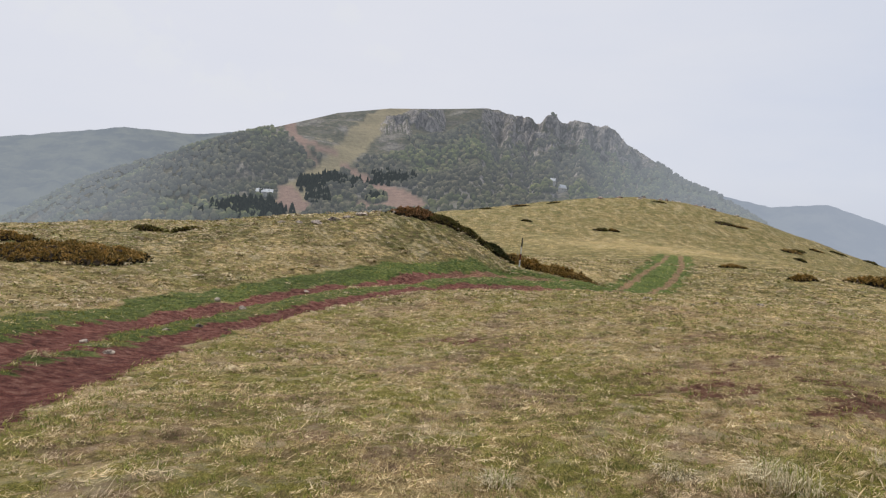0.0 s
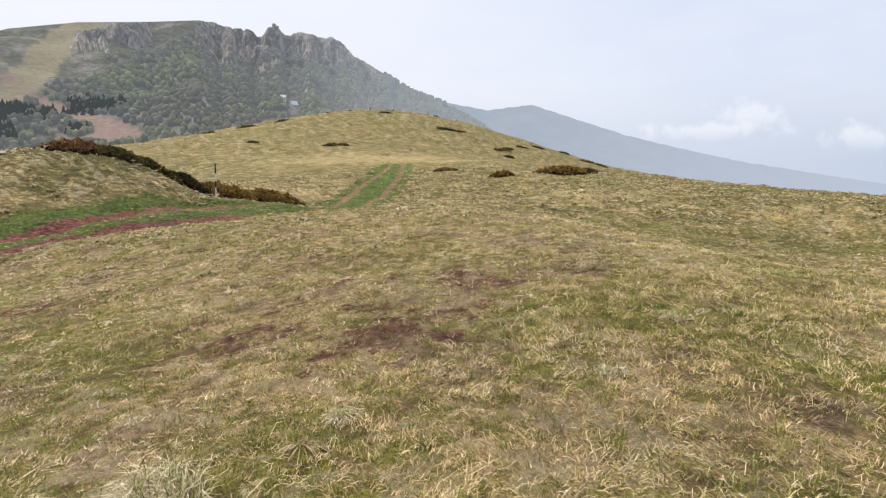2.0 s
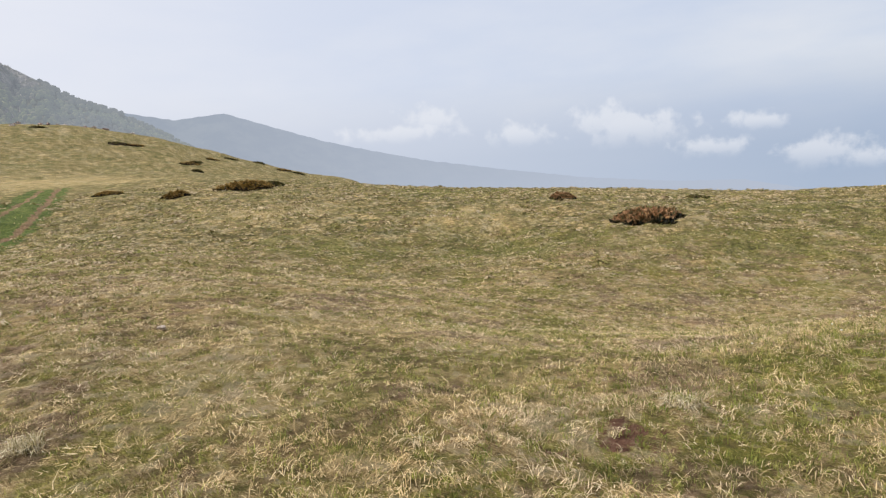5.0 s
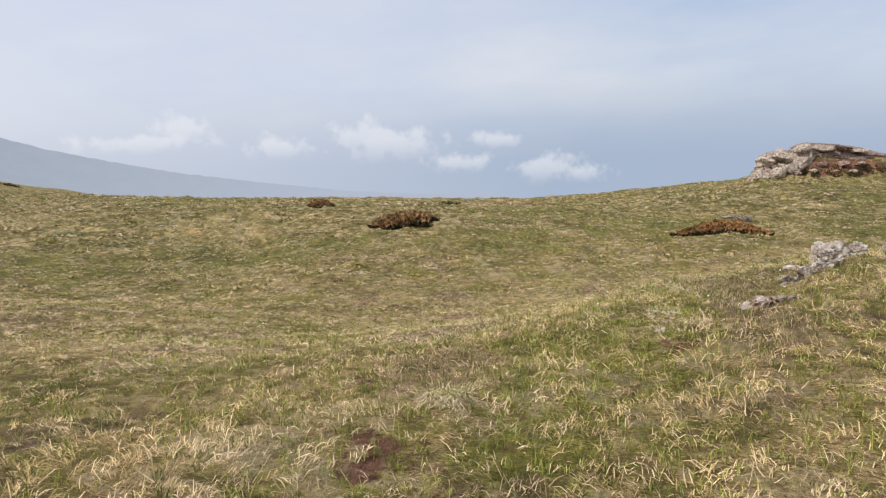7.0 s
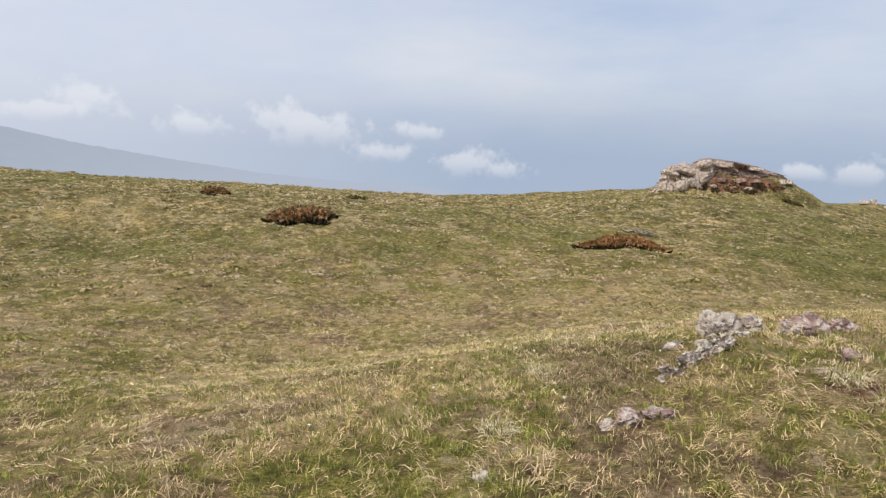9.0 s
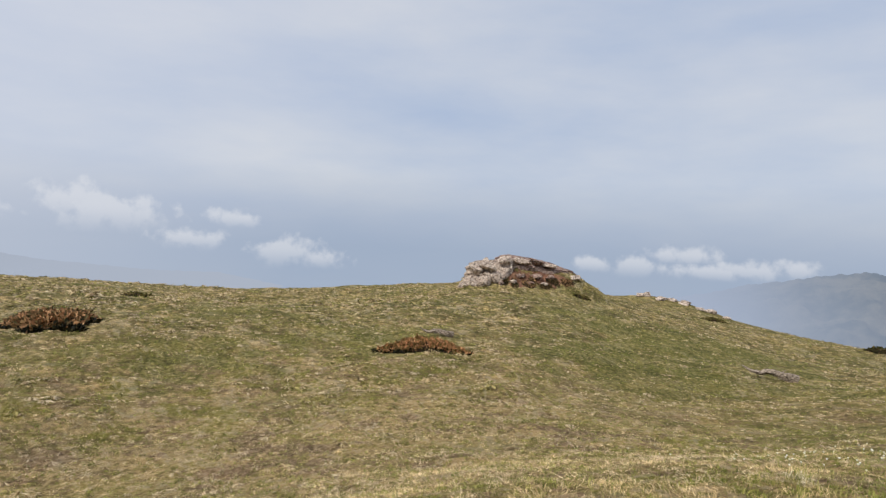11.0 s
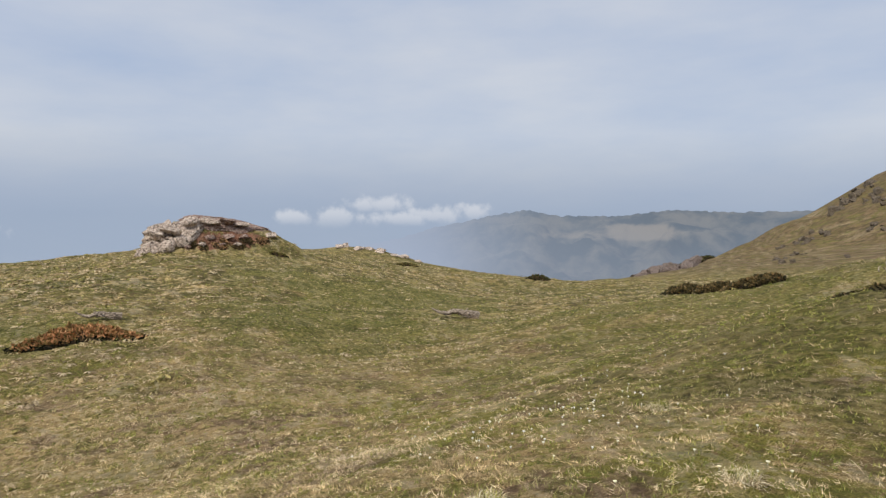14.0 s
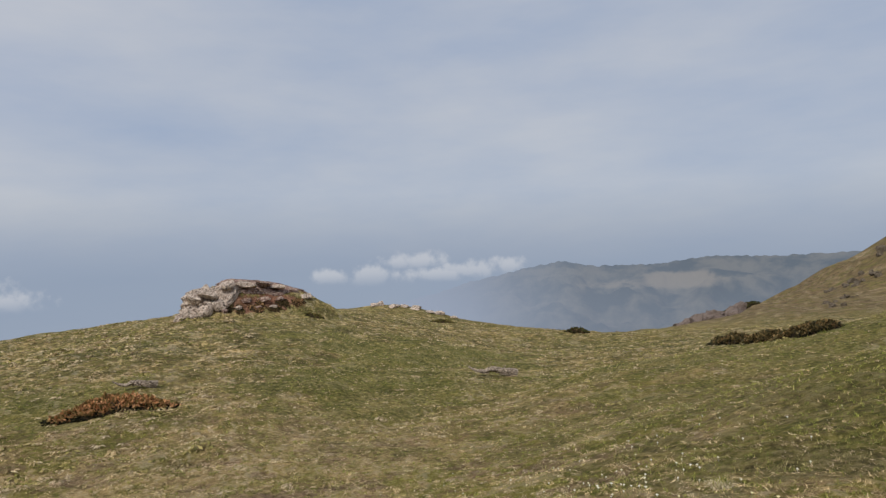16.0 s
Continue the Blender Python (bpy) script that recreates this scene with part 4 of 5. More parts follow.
def boulder_mesh(seed, finer=3, rugged=0.0):
    """A broken, blocky stone of about unit radius."""
    rng = np.random.default_rng(seed)
    bm = bmesh.new()
    bmesh.ops.create_icosphere(bm, subdivisions=finer, radius=1.0)
    cuts = rng.normal(0, 1, (14, 3))
    cuts /= np.linalg.norm(cuts, axis=1)[:, None]
    dist = rng.uniform(0.5, 0.85, 14)
    for v in bm.verts:
        p = np.array(v.co)
        for c, d in zip(cuts, dist):
            s = p @ c
            if s > d:
                p = p - c * (s - d)
        q = Vector(p)
        k = 1 + 0.14 * noise.noise(q * 2.3 + Vector((seed, 0, 0))) + 0.20 * abs(noise.noise(q * 4.3 + Vector((0, seed, 0)))) + 0.10 * noise.noise(q * 9.0)
        k += rugged * (noise.noise(q * 5.0 + Vector((3, seed, 1))) + 0.6 * noise.noise(q * 13.0) - 0.5 * abs(noise.noise(Vector((q.x, q.y, q.z * 2.5)) * 3.3)))
        v.co = q * k
    me = bpy.data.meshes.new("boulder")
    bm.to_mesh(me)
    bm.free()
    return me


BOULDERS = [boulder_mesh(s) for s in range(5)]
BLOCKS = [boulder_mesh(s, 2) for s in range(20, 26)]
RUGGED = [boulder_mesh(s, 4, 0.3) for s in range(40, 45)]


def boulder(name, x, y, rx, ry, rz, rot, sink, material, label, group, kind=0, tilt=0.0, shapes=BOULDERS):
    me = shapes[kind % len(shapes)].copy()
    me.materials.append(material)
    ob = new(name, me)
    ob.matrix_world = pose(x, y, zh(x, y) + rz * (1 - 2 * sink) * 0.7, tilt, tilt * 0.6, rot) @ Matrix.Diagonal((rx, ry, rz, 1))
    return tagged(ob, label, "rock", group)


bleached_rock = make_rock("bleached_rock", (0.08, 0.062, 0.052), (0.38, 0.31, 0.26), (0.60, 0.525, 0.45), (0.74, 0.69, 0.61), 0.03)
mauve_rock = make_rock("mauve_rock", (0.07, 0.04, 0.038), (0.25, 0.155, 0.135), (0.44, 0.33, 0.29), (0.62, 0.54, 0.47), 0.03)
OUT = "pale pinkish lichened rock bedded in the turf"
for n, (x, y, rx, ry, rz, rot, sink) in enumerate([
        (13.55, 1.4, 0.2, 0.05, 0.06, -38, 0.5), (13.5, 1.24, 0.12, 0.08, 0.06, 15, 0.55), (12.84, 1.6, 0.07, 0.05, 0.05, 0, 0.5), (11.3, 2.6, 0.06, 0.04, 0.04, 0, 0.5), (14.02, 0.78, 0.13, 0.09, 0.1, 10, 0.5), (12.22, 1.72, 0.09, 0.06, 0.05, 30, 0.5)]):
    boulder("rock", x, y, rx, ry, rz, rot, sink, bleached_rock, OUT, "rocks of the near outcrop", n)
KN = "weathered pale rock fallen from the outcrop on the knoll"
rng = np.random.default_rng(7)


def outcrop(name, cx, cy, rx, ry, rot, tall, seed, material, label):
    """A stepped rock cap: a broken wall in rough beds, highest at its +y end, and an uneven top."""
    rng = np.random.default_rng(seed)
    nu, nw, nt = 84, 13, 8
    u = np.linspace(0, 2 * math.pi, nu, endpoint=False)
    block = np.repeat(rng.normal(0, 1, nu // 4), 4)
    block2 = np.repeat(rng.normal(0, 1, nu // 2), 2)
    rows = []
    for i in range(nw + nt):
        if i < nw:
            s = i / (nw - 1)
            bed = rng.normal(0, 0.02) + (0.05 if i % 3 == 0 else -0.02)
            r = 1.0 - 0.10 * s + bed + 0.05 * block + 0.03 * block2 * (i % 4 < 2) + rng.normal(0, 0.012, nu)
            lift = s
        else:
            q = (i - nw + 1) / nt
            r = (0.9 + 0.05 * block) * (1 - q) + 0.01
            lift = 1.0 + 0.0 * q
        ex, ey = r * rx * np.cos(u), r * ry * np.sin(u)
        c, s2 = math.cos(rot), math.sin(rot)
        x, y = cx + ex * c - ey * s2, cy + ex * s2 + ey * c
        top = tall * (0.30 + 0.70 * ease(np.sin(u) * np.minimum(r, 1), -0.2, 0.75)) + 0.10 * block2 * tall * (i >= nw - 1) + 0.045 * tall * lumps(x, y, 0.5 * tall, 17)
        deep = min(0.25, tall)
        z = height(x, y) - deep + (top + deep) * lift
        rows.append(np.stack([x - cx, y - cy, z], -1))
    base = zh(cx, cy)
    v = np.concatenate(rows)
    v[:, 2] -= base
    ob = mesh_object(name, v, sheet(nu, nw + nt, True), material, smooth=False)
    ob.location = (cx, cy, base)
    return tagged(ob, label, "rock outcrop")


# broken heads of bedrock coming up through the turf
for n, (x, y, rx, ry, rz, rot, sink) in enumerate([
        (13.86, 0.98, 0.15, 0.22, 0.13, 30, 0.36), (13.93, 0.80, 0.12, 0.13, 0.10, 10, 0.38), (13.74, 1.12, 0.13, 0.11, 0.08, 60, 0.4), (14.0, 1.06, 0.14, 0.17, 0.13, 80, 0.35), (13.66, 0.9, 0.08, 0.07, 0.05, 0, 0.4),
        (13.84, 0.36, 0.17, 0.26, 0.10, 20, 0.4), (13.92, 0.12, 0.13, 0.16, 0.08, 50, 0.42), (13.72, 0.52, 0.11, 0.13, 0.06, 0, 0.42), (14.05, 0.3, 0.13, 0.12, 0.10, 35, 0.4),
        (13.40, 1.10, 0.15, 0.07, 0.08, 128, 0.36), (13.25, 1.24, 0.13, 0.08, 0.09, 140, 0.36), (13.09, 1.38, 0.15, 0.07, 0.08, 132, 0.38), (12.94, 1.52, 0.11, 0.06, 0.06, 120, 0.4),
        (12.06, 1.86, 0.10, 0.17, 0.06, 70, 0.4), (12.12, 1.70, 0.09, 0.10, 0.05, 20, 0.42), (11.96, 1.98, 0.06, 0.06, 0.04, 0, 0.42), (12.66, 0.62, 0.12, 0.10, 0.04, 0, 0.45), (13.1, 0.35, 0.10, 0.13, 0.04, 40, 0.45)]):
    boulder("rock", x, y, rx, ry, rz, rot, sink, mauve_rock if n in (5, 6, 8, 13, 14, 16, 17) else bleached_rock, OUT, "rocks of the near outcrop", n + 1, 7 * math.sin(4 * n), RUGGED)
outcrop("rock_outcrop", 62.6, -6.2, 1.6, 2.2, 0.0, 1.35, 3, pale_rock, "pale weathered rock outcrop crowning the grassy knoll")
outcrop("rock_outcrop", 63.8, -10.0, 1.6, 3.6, 0.1, 0.42, 4, red_rock, "reddish rock ledge along the top of the knoll")
for n, (x, y, rx, ry, rz, rot, sink) in enumerate([
        (61.6, -4.4, 0.55, 0.5, 0.55, 40, 0.3), (61.3, -5.2, 0.45, 0.4, 0.4, 0, 0.35), (61.0, -7.9, 0.5, 0.4, 0.22, 20, 0.45), (60.9, -9.4, 0.4, 0.3, 0.18, 60, 0.45),
        (61.1, -10.5, 0.45, 0.35, 0.2, 0, 0.45), (60.8, -6.9, 0.45, 0.35, 0.25, 30, 0.45), (62.4, -13.4, 0.7, 0.45, 0.25, 50, 0.45)]):
    boulder("rock", x, y, rx, ry, rz, rot, sink, red_rock if n % 2 else pale_rock, KN, "rocks on the knoll", n)
for n, (x, y, rx, ry, rz, up) in enumerate([
        (61.2, -4.6, 0.8, 0.7, 0.7, 0.1), (61.0, -5.6, 0.7, 0.8, 0.6, 0.2), (61.1, -6.6, 0.6, 0.7, 0.55, 0.2), (61.5, -5.0, 0.7, 0.8, 0.5, 1.0), (61.4, -6.0, 0.7, 0.9, 0.5, 1.0), (61.6, -4.0, 0.5, 0.45, 0.6, 0.0), (60.9, -3.8, 0.4, 0.4, 0.35, 0.0),
        (62.2, -7.4, 0.6, 0.9, 0.35, 0.75), (62.4, -8.8, 0.6, 0.9, 0.3, 0.5), (62.6, -10.2, 0.6, 0.9, 0.28, 0.45), (62.8, -11.4, 0.6, 0.7, 0.25, 0.35), (61.4, -8.6, 0.4, 0.5, 0.25, 0.1), (61.5, -9.9, 0.4, 0.6, 0.25, 0.1), (61.8, -11.2, 0.4, 0.5, 0.22, 0.1)]):
    ob = boulder("rock", x, y, rx, ry, rz, 25 * math.sin(3 * n), 0.4, pale_rock if n not in (9, 11, 12, 13) else red_rock, "blocky pale rock of the broken head of the knoll", "rocks on the knoll", n, 8 * math.sin(5 * n), BLOCKS)
    ob.location.z += up
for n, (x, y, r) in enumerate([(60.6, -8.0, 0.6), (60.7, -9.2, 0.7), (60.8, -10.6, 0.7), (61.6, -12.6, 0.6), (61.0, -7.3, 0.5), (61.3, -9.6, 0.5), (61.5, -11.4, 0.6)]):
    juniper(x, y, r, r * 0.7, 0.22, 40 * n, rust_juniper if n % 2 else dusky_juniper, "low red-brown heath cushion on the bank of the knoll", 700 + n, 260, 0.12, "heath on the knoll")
for n in range(11):
    s = n / 10.0
    boulder("rock", 82.6 + 1.0 * math.sin(n * 2.3) - 3 * s, -27.2 - 8.5 * s, rng.uniform(0.5, 1.1), rng.uniform(0.4, 0.8), rng.uniform(0.3, 0.5), 40 * n, 0.42, pale_rock, "pale rock on the low stony rise", "rocks on the low rise", n)
for n, (x, y, s) in enumerate([(-6.7, 33.1, 0.45), (-6.0, 33.8, 0.5), (-7.8, 33.8, 0.4), (-4.7, 35.7, 0.5), (-5.3, 34.6, 0.4), (-8.7, 33.5, 0.3), (-2.9, 36.4, 0.4)]):
    boulder("rock", x, y, s, s * 0.7, s * 0.4, 50 * n, 0.45, pale_rock, "pale stone on the grassy crest", "stones on the crest", n)
for n in range(14):
    a = n * 2.399
    boulder("rock", 84 + 2.6 * math.sqrt(n) * 3.2 * math.cos(a), 250 + 1.0 * math.sqrt(n) * 3 * math.sin(a), rng.uniform(0.8, 2.0), rng.uniform(0.6, 1.2), rng.uniform(0.5, 1.0), 30 * n, 0.4, pale_rock if n % 2 else red_rock, "pale rock near the top of the round hill", "rocks on the round hill", n)
# crags on the steep southern hill
dark_rock = make_rock("dark_rock", (0.03, 0.025, 0.02), (0.10, 0.078, 0.055), (0.20, 0.16, 0.115), (0.16, 0.135, 0.09))
crag_red = make_rock("crag_red", (0.045, 0.032, 0.03), (0.15, 0.11, 0.095), (0.27, 0.215, 0.19), (0.25, 0.22, 0.18))
CRAGS = [(94.8, -175.5), (95.3, -170.2), (95.5, -165.1), (96.1, -160.9), (87.2, -160.8), (79.9, -148.8), (86.4, -156.2), (91.9, -139.8), (93.7, -138.2), (89.7, -139.4), (86.1, -139.0), (77.5, -107.7),
         (67.7, -93.2), (78.6, -115.2), (75.4, -134.9), (70.4, -132.2), (67.9, -128.9), (60.2, -96.9), (107, -107), (104.5, -109), (87.7, -175.4), (76.9, -156.1), (102, -111), (100, -113), (103, -110), (105.8, -108)]
for n, (cx, cy) in enumerate(CRAGS):
    far, foot = math.hypot(cx - 12, cy), n > 17 and n not in (20, 21)
    for m in range(6):
        s = rng.uniform(0.0022, 0.0062) * far * (2.6 if foot else 1.5 if n < 5 else 1.0)
        u, w = rng.normal(0, 0.016 * far), rng.normal(0, 0.005 * far)
        boulder("rock", cx + 0.5 * u + 0.8 * w, cy - 0.8 * u + 0.5 * w, s * rng.uniform(1.0, 1.9), s * 0.8, s * rng.uniform(0.6, 1.1), -58 + rng.normal(0, 25), 0.45, crag_red if foot else dark_rock,
                "brown crag rock at the foot of the steep hill" if foot else "dark crag rock breaking through the steep grassy hill", "crag rocks of the southern hill", n + m, rng.normal(0, 14), BLOCKS)

# ---- marker pole ----


def ring_tube(r0, r1, z0, z1, n=14):
    bm = bmesh.new()
    m = Matrix.Translation((0, 0, (z0 + z1) / 2))
    bmesh.ops.create_cone(bm, cap_ends=True, segments=n, radius1=r0, radius2=r1, depth=z1 - z0, matrix=m)
    return bm


def part(name, bm, material, parent, label=""):
    me = bpy.data.meshes.new(name)
    bm.to_mesh(me)
    bm.free()
    me.materials.append(material)
    ob = new(name, me)
    ob.parent = parent
    return tagged(ob, label)


def paint(name, colour, wear=(0.3, 0.26, 0.2)):
    k = Mat(name, 0.6, 0.3)
    k.color(k.mix(k.mask(k.noise(9, 5, 0.7), 0.55, 0.72), colour, wear))
    return k.m


white_paint, black_paint, red_paint = paint("white_paint", (0.75, 0.73, 0.68)), paint("black_paint", (0.02, 0.018, 0.018)), paint("red_paint", (0.16, 0.04, 0.03))
px, py = 4.6, 37.5
pole = empty_thing("marker_pole", px, py, zh(px, py) - 0.1, "slim striped black, white and red trail marker pole in the grass", "marker pole")
pole.rotation_euler = (radians(1.0), radians(2.0), 0)
for z0, z1, mat, what in ((0, 0.62, white_paint, "white painted band"), (0.62, 0.98, red_paint, "dark red band"), (0.98, 1.38, white_paint, "white painted band"), (1.38, 1.92, black_paint, "black painted top")):
    part("band", ring_tube(0.040, 0.037, z0, z1), mat, pole, what)

# ---- dead wood ----
grey_wood = Mat("grey_wood", 0.85, 0.2)
grey_wood.color(grey_wood.ramp(grey_wood.noise(14, 5, 0.6, (1, 1, 3)), [(0.38, (0.045, 0.034, 0.026)), (0.5, (0.22, 0.175, 0.135)), (0.62, (0.47, 0.39, 0.31))]))


def limb(points, r0, r1, n=7):
    """A tapering bent branch through the points."""
    bm = bmesh.new()
    rings = []
    pts = [Vector(p) for p in points]
    for i, p in enumerate(pts):
        d = (pts[min(i + 1, len(pts) - 1)] - pts[max(i - 1, 0)]).normalized()
        a = d.orthogonal().normalized()
        b = d.cross(a)
        r = r0 + (r1 - r0) * i / (len(pts) - 1)
        rings.append([bm.verts.new(p + (a * math.cos(t) + b * math.sin(t)) * r * (1 + 0.15 * math.sin(3 * t + i))) for t in [2 * math.pi * k / n for k in range(n)]])
    for A, B in zip(rings, rings[1:]):
        for k in range(n):
            bm.faces.new((A[k], A[(k + 1) % n], B[(k + 1) % n], B[k]))
    bm.faces.new(rings[0][::-1])
    bm.faces.new(rings[-1])
    return bm


def dead_wood(x, y, s, rot, label, seed):
    rng = np.random.default_rng(seed)
    log = empty_thing("dead_branch", x, y, zh(x, y) + 0.06, label, "dead wood")
    log.rotation_euler = (0, 0, radians(rot))
    part("trunk", limb([(-0.85 * s, 0, 0.02), (-0.6 * s, 0.08, 0.12 * s), (-0.3 * s, 0.0, 0.14 * s), (-0.05 * s, -0.05, 0.22 * s), (0.25 * s, 0.05, 0.24 * s), (0.45 * s, 0.1, 0.14 * s), (0.8 * s, 0.02, 0.2 * s), (1.1 * s, -0.05, 0.36 * s)], 0.2 * s, 0.03 * s), grey_wood.m, log, "bleached grey stem")
    for k in range(10):
        t = rng.uniform(-0.6, 0.7) * s
        a, l = rng.uniform(0, 6.28), rng.uniform(0.3, 0.6) * s
        part("branch", limb([(t, 0, 0.12 * s), (t + 0.5 * l * math.cos(a), 0.5 * l * math.sin(a), 0.16 * s), (t + l * math.cos(a), l * math.sin(a), rng.uniform(0.04, 0.34) * s)], 0.075 * s, 0.014 * s, 5), grey_wood.m, log)


dead_wood(36.6, -15.0, 1.1, 62, "bleached dead juniper stem lying on green turf", 3)
dead_wood(37.6, -0.4, 0.75, 80, "grey dead branches behind the rust-red juniper", 4)


def bare_twigs(x, y, z, spread, length, count, seed):
    """A grey tangle of dead twigs fanning up and out of a bush."""
    rng = np.random.default_rng(seed)
    ob = empty_thing("dead_branch", x, y, zh(x, y) + z, "tangle of bare grey twigs in the dark juniper thicket", "dead wood", "bare twigs of the thicket")
    for k in range(count):
        a, l = rng.uniform(0, 6.28), length * rng.uniform(0.5, 1.1)
        b = Vector((rng.normal(0, spread), rng.normal(0, spread), rng.uniform(-0.15, 0.05)))
        d = Vector((math.cos(a), math.sin(a), rng.uniform(0.3, 1.0)))
        e = Vector((rng.normal(0, 0.3), rng.normal(0, 0.3), rng.uniform(-0.1, 0.3)))
        part("twig", limb([b, b + d * l * 0.5, b + (d + e) * l], 0.012, 0.003, 4), grey_wood.m, ob)


for n, (x, y, z) in enumerate([(16.75, -11.75, 0.25), (16.3, -11.5, 0.3), (15.8, -11.3, 0.4)]):
    bare_twigs(x, y, z, 0.3, 0.32, 60, 8 + n)

# ---- woods and houses on the mountain ----


def blob_rows(seed, n):
    """Low-poly crown lumps: the 12 corners of an icosahedron, roughened."""
    g = (1 + 5 ** 0.5) / 2
    base = np.array([(-1, g, 0), (1, g, 0), (-1, -g, 0), (1, -g, 0), (0, -1, g), (0, 1, g), (0, -1, -g), (0, 1, -g), (g, 0, -1), (g, 0, 1), (-g, 0, -1), (-g, 0, 1)]) / (1 + g * g) ** 0.5
    tri = np.array([(0, 11, 5), (0, 5, 1), (0, 1, 7), (0, 7, 10), (0, 10, 11), (1, 5, 9), (5, 11, 4), (11, 10, 2), (10, 7, 6), (7, 1, 8), (3, 9, 4), (3, 4, 2), (3, 2, 6), (3, 6, 8), (3, 8, 9), (4, 9, 5), (2, 4, 11), (6, 2, 10), (8, 6, 7), (9, 8, 1)])
    return base, tri


def scatter(n, seed, a0, a1, r0, r1, keep):
    rng = np.random.default_rng(seed)
    a, r = rng.uniform(a0, a1, n), np.sqrt(rng.uniform(r0 * r0, r1 * r1, n))
    ok = keep(a, r, rng)
    return a[ok], r[ok], rng


def wood_keep(a, r, rng):
    x, y = r * np.sin(np.radians(a)), r * np.cos(np.radians(a))
    top = np.interp(a, [-46, -30, -20, -14, -10, -6, -2, 2, 8, 16, 24, 30], [1800, 1790, 1560, 1260, 1150, 1250, 1400, 1540, 1650, 1665, 1740, 1760]) + 45 * lumps(x, y, 120, 81) + 25 * lumps(x, y, 45, 82)
    free = np.maximum(piste_mask(PISTES, a, r), piste_mask(ROADS, a, r))
    dz = mountain_height(a, r + 12) - mountain_height(a, r)
    free = np.maximum(free, (np.abs(a + 2.6) < 2.4) & (r > 1440))
    free = np.maximum(free, ((np.abs(a - 9.3) < 0.55) & (r > 1060) & (r < 1165)) | ((np.abs(a - 10.2) < 0.6) & (r > 940) & (r < 1055)))
    thin = np.where((a < -8) & (r > 1250), 0.6, 0.95)
    return (r < top) & (free < 0.2) & (dz < 9) & (rng.uniform(0, 1, len(a)) < thin)


def woods(name, n, seed, material, label, size=(2.8, 5.8)):
    a, r, rng = scatter(n, seed, -44, 31, 640, 1760, wood_keep)
    base, tri = blob_rows(seed, len(a))
    k = len(a)
    s = rng.uniform(size[0], size[1], (k, 1, 1)) * np.array([1, 1, 1.15])
    P = np.stack([r * np.sin(np.radians(a)), r * np.cos(np.radians(a)), mountain_height(a, r) + 3.0], -1)
    V = base[None] * s * rng.uniform(0.7, 1.25, (k, 12, 1)) + P[:, None]
    F = (np.arange(k) * 12)[:, None, None] + tri[None]
    ob = mesh_object(name, V.reshape(-1, 3), F.reshape(-1, 3), material, smooth=True)
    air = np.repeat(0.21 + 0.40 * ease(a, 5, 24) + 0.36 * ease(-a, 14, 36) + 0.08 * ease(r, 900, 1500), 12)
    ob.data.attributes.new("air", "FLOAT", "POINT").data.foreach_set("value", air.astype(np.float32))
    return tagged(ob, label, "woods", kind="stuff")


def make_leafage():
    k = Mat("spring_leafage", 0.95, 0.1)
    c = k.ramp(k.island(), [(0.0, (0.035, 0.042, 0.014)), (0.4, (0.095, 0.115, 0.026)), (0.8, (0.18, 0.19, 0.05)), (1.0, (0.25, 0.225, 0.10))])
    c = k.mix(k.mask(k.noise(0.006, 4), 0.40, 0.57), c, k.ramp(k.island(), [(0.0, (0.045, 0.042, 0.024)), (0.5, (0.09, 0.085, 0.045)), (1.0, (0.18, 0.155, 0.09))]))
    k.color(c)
    k.haze_glow(k.attr("air"), NEAR_AIR, 0.8)
    return k.m


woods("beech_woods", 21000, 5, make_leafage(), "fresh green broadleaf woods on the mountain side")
dark_fir = Mat("dark_fir", 0.95, 0.1)
dark_fir.color(dark_fir.ramp(dark_fir.island(), [(0.0, (0.012, 0.02, 0.014)), (1.0, (0.035, 0.045, 0.03))]))
dark_fir.haze_glow(0.12, NEAR_AIR, 0.75)


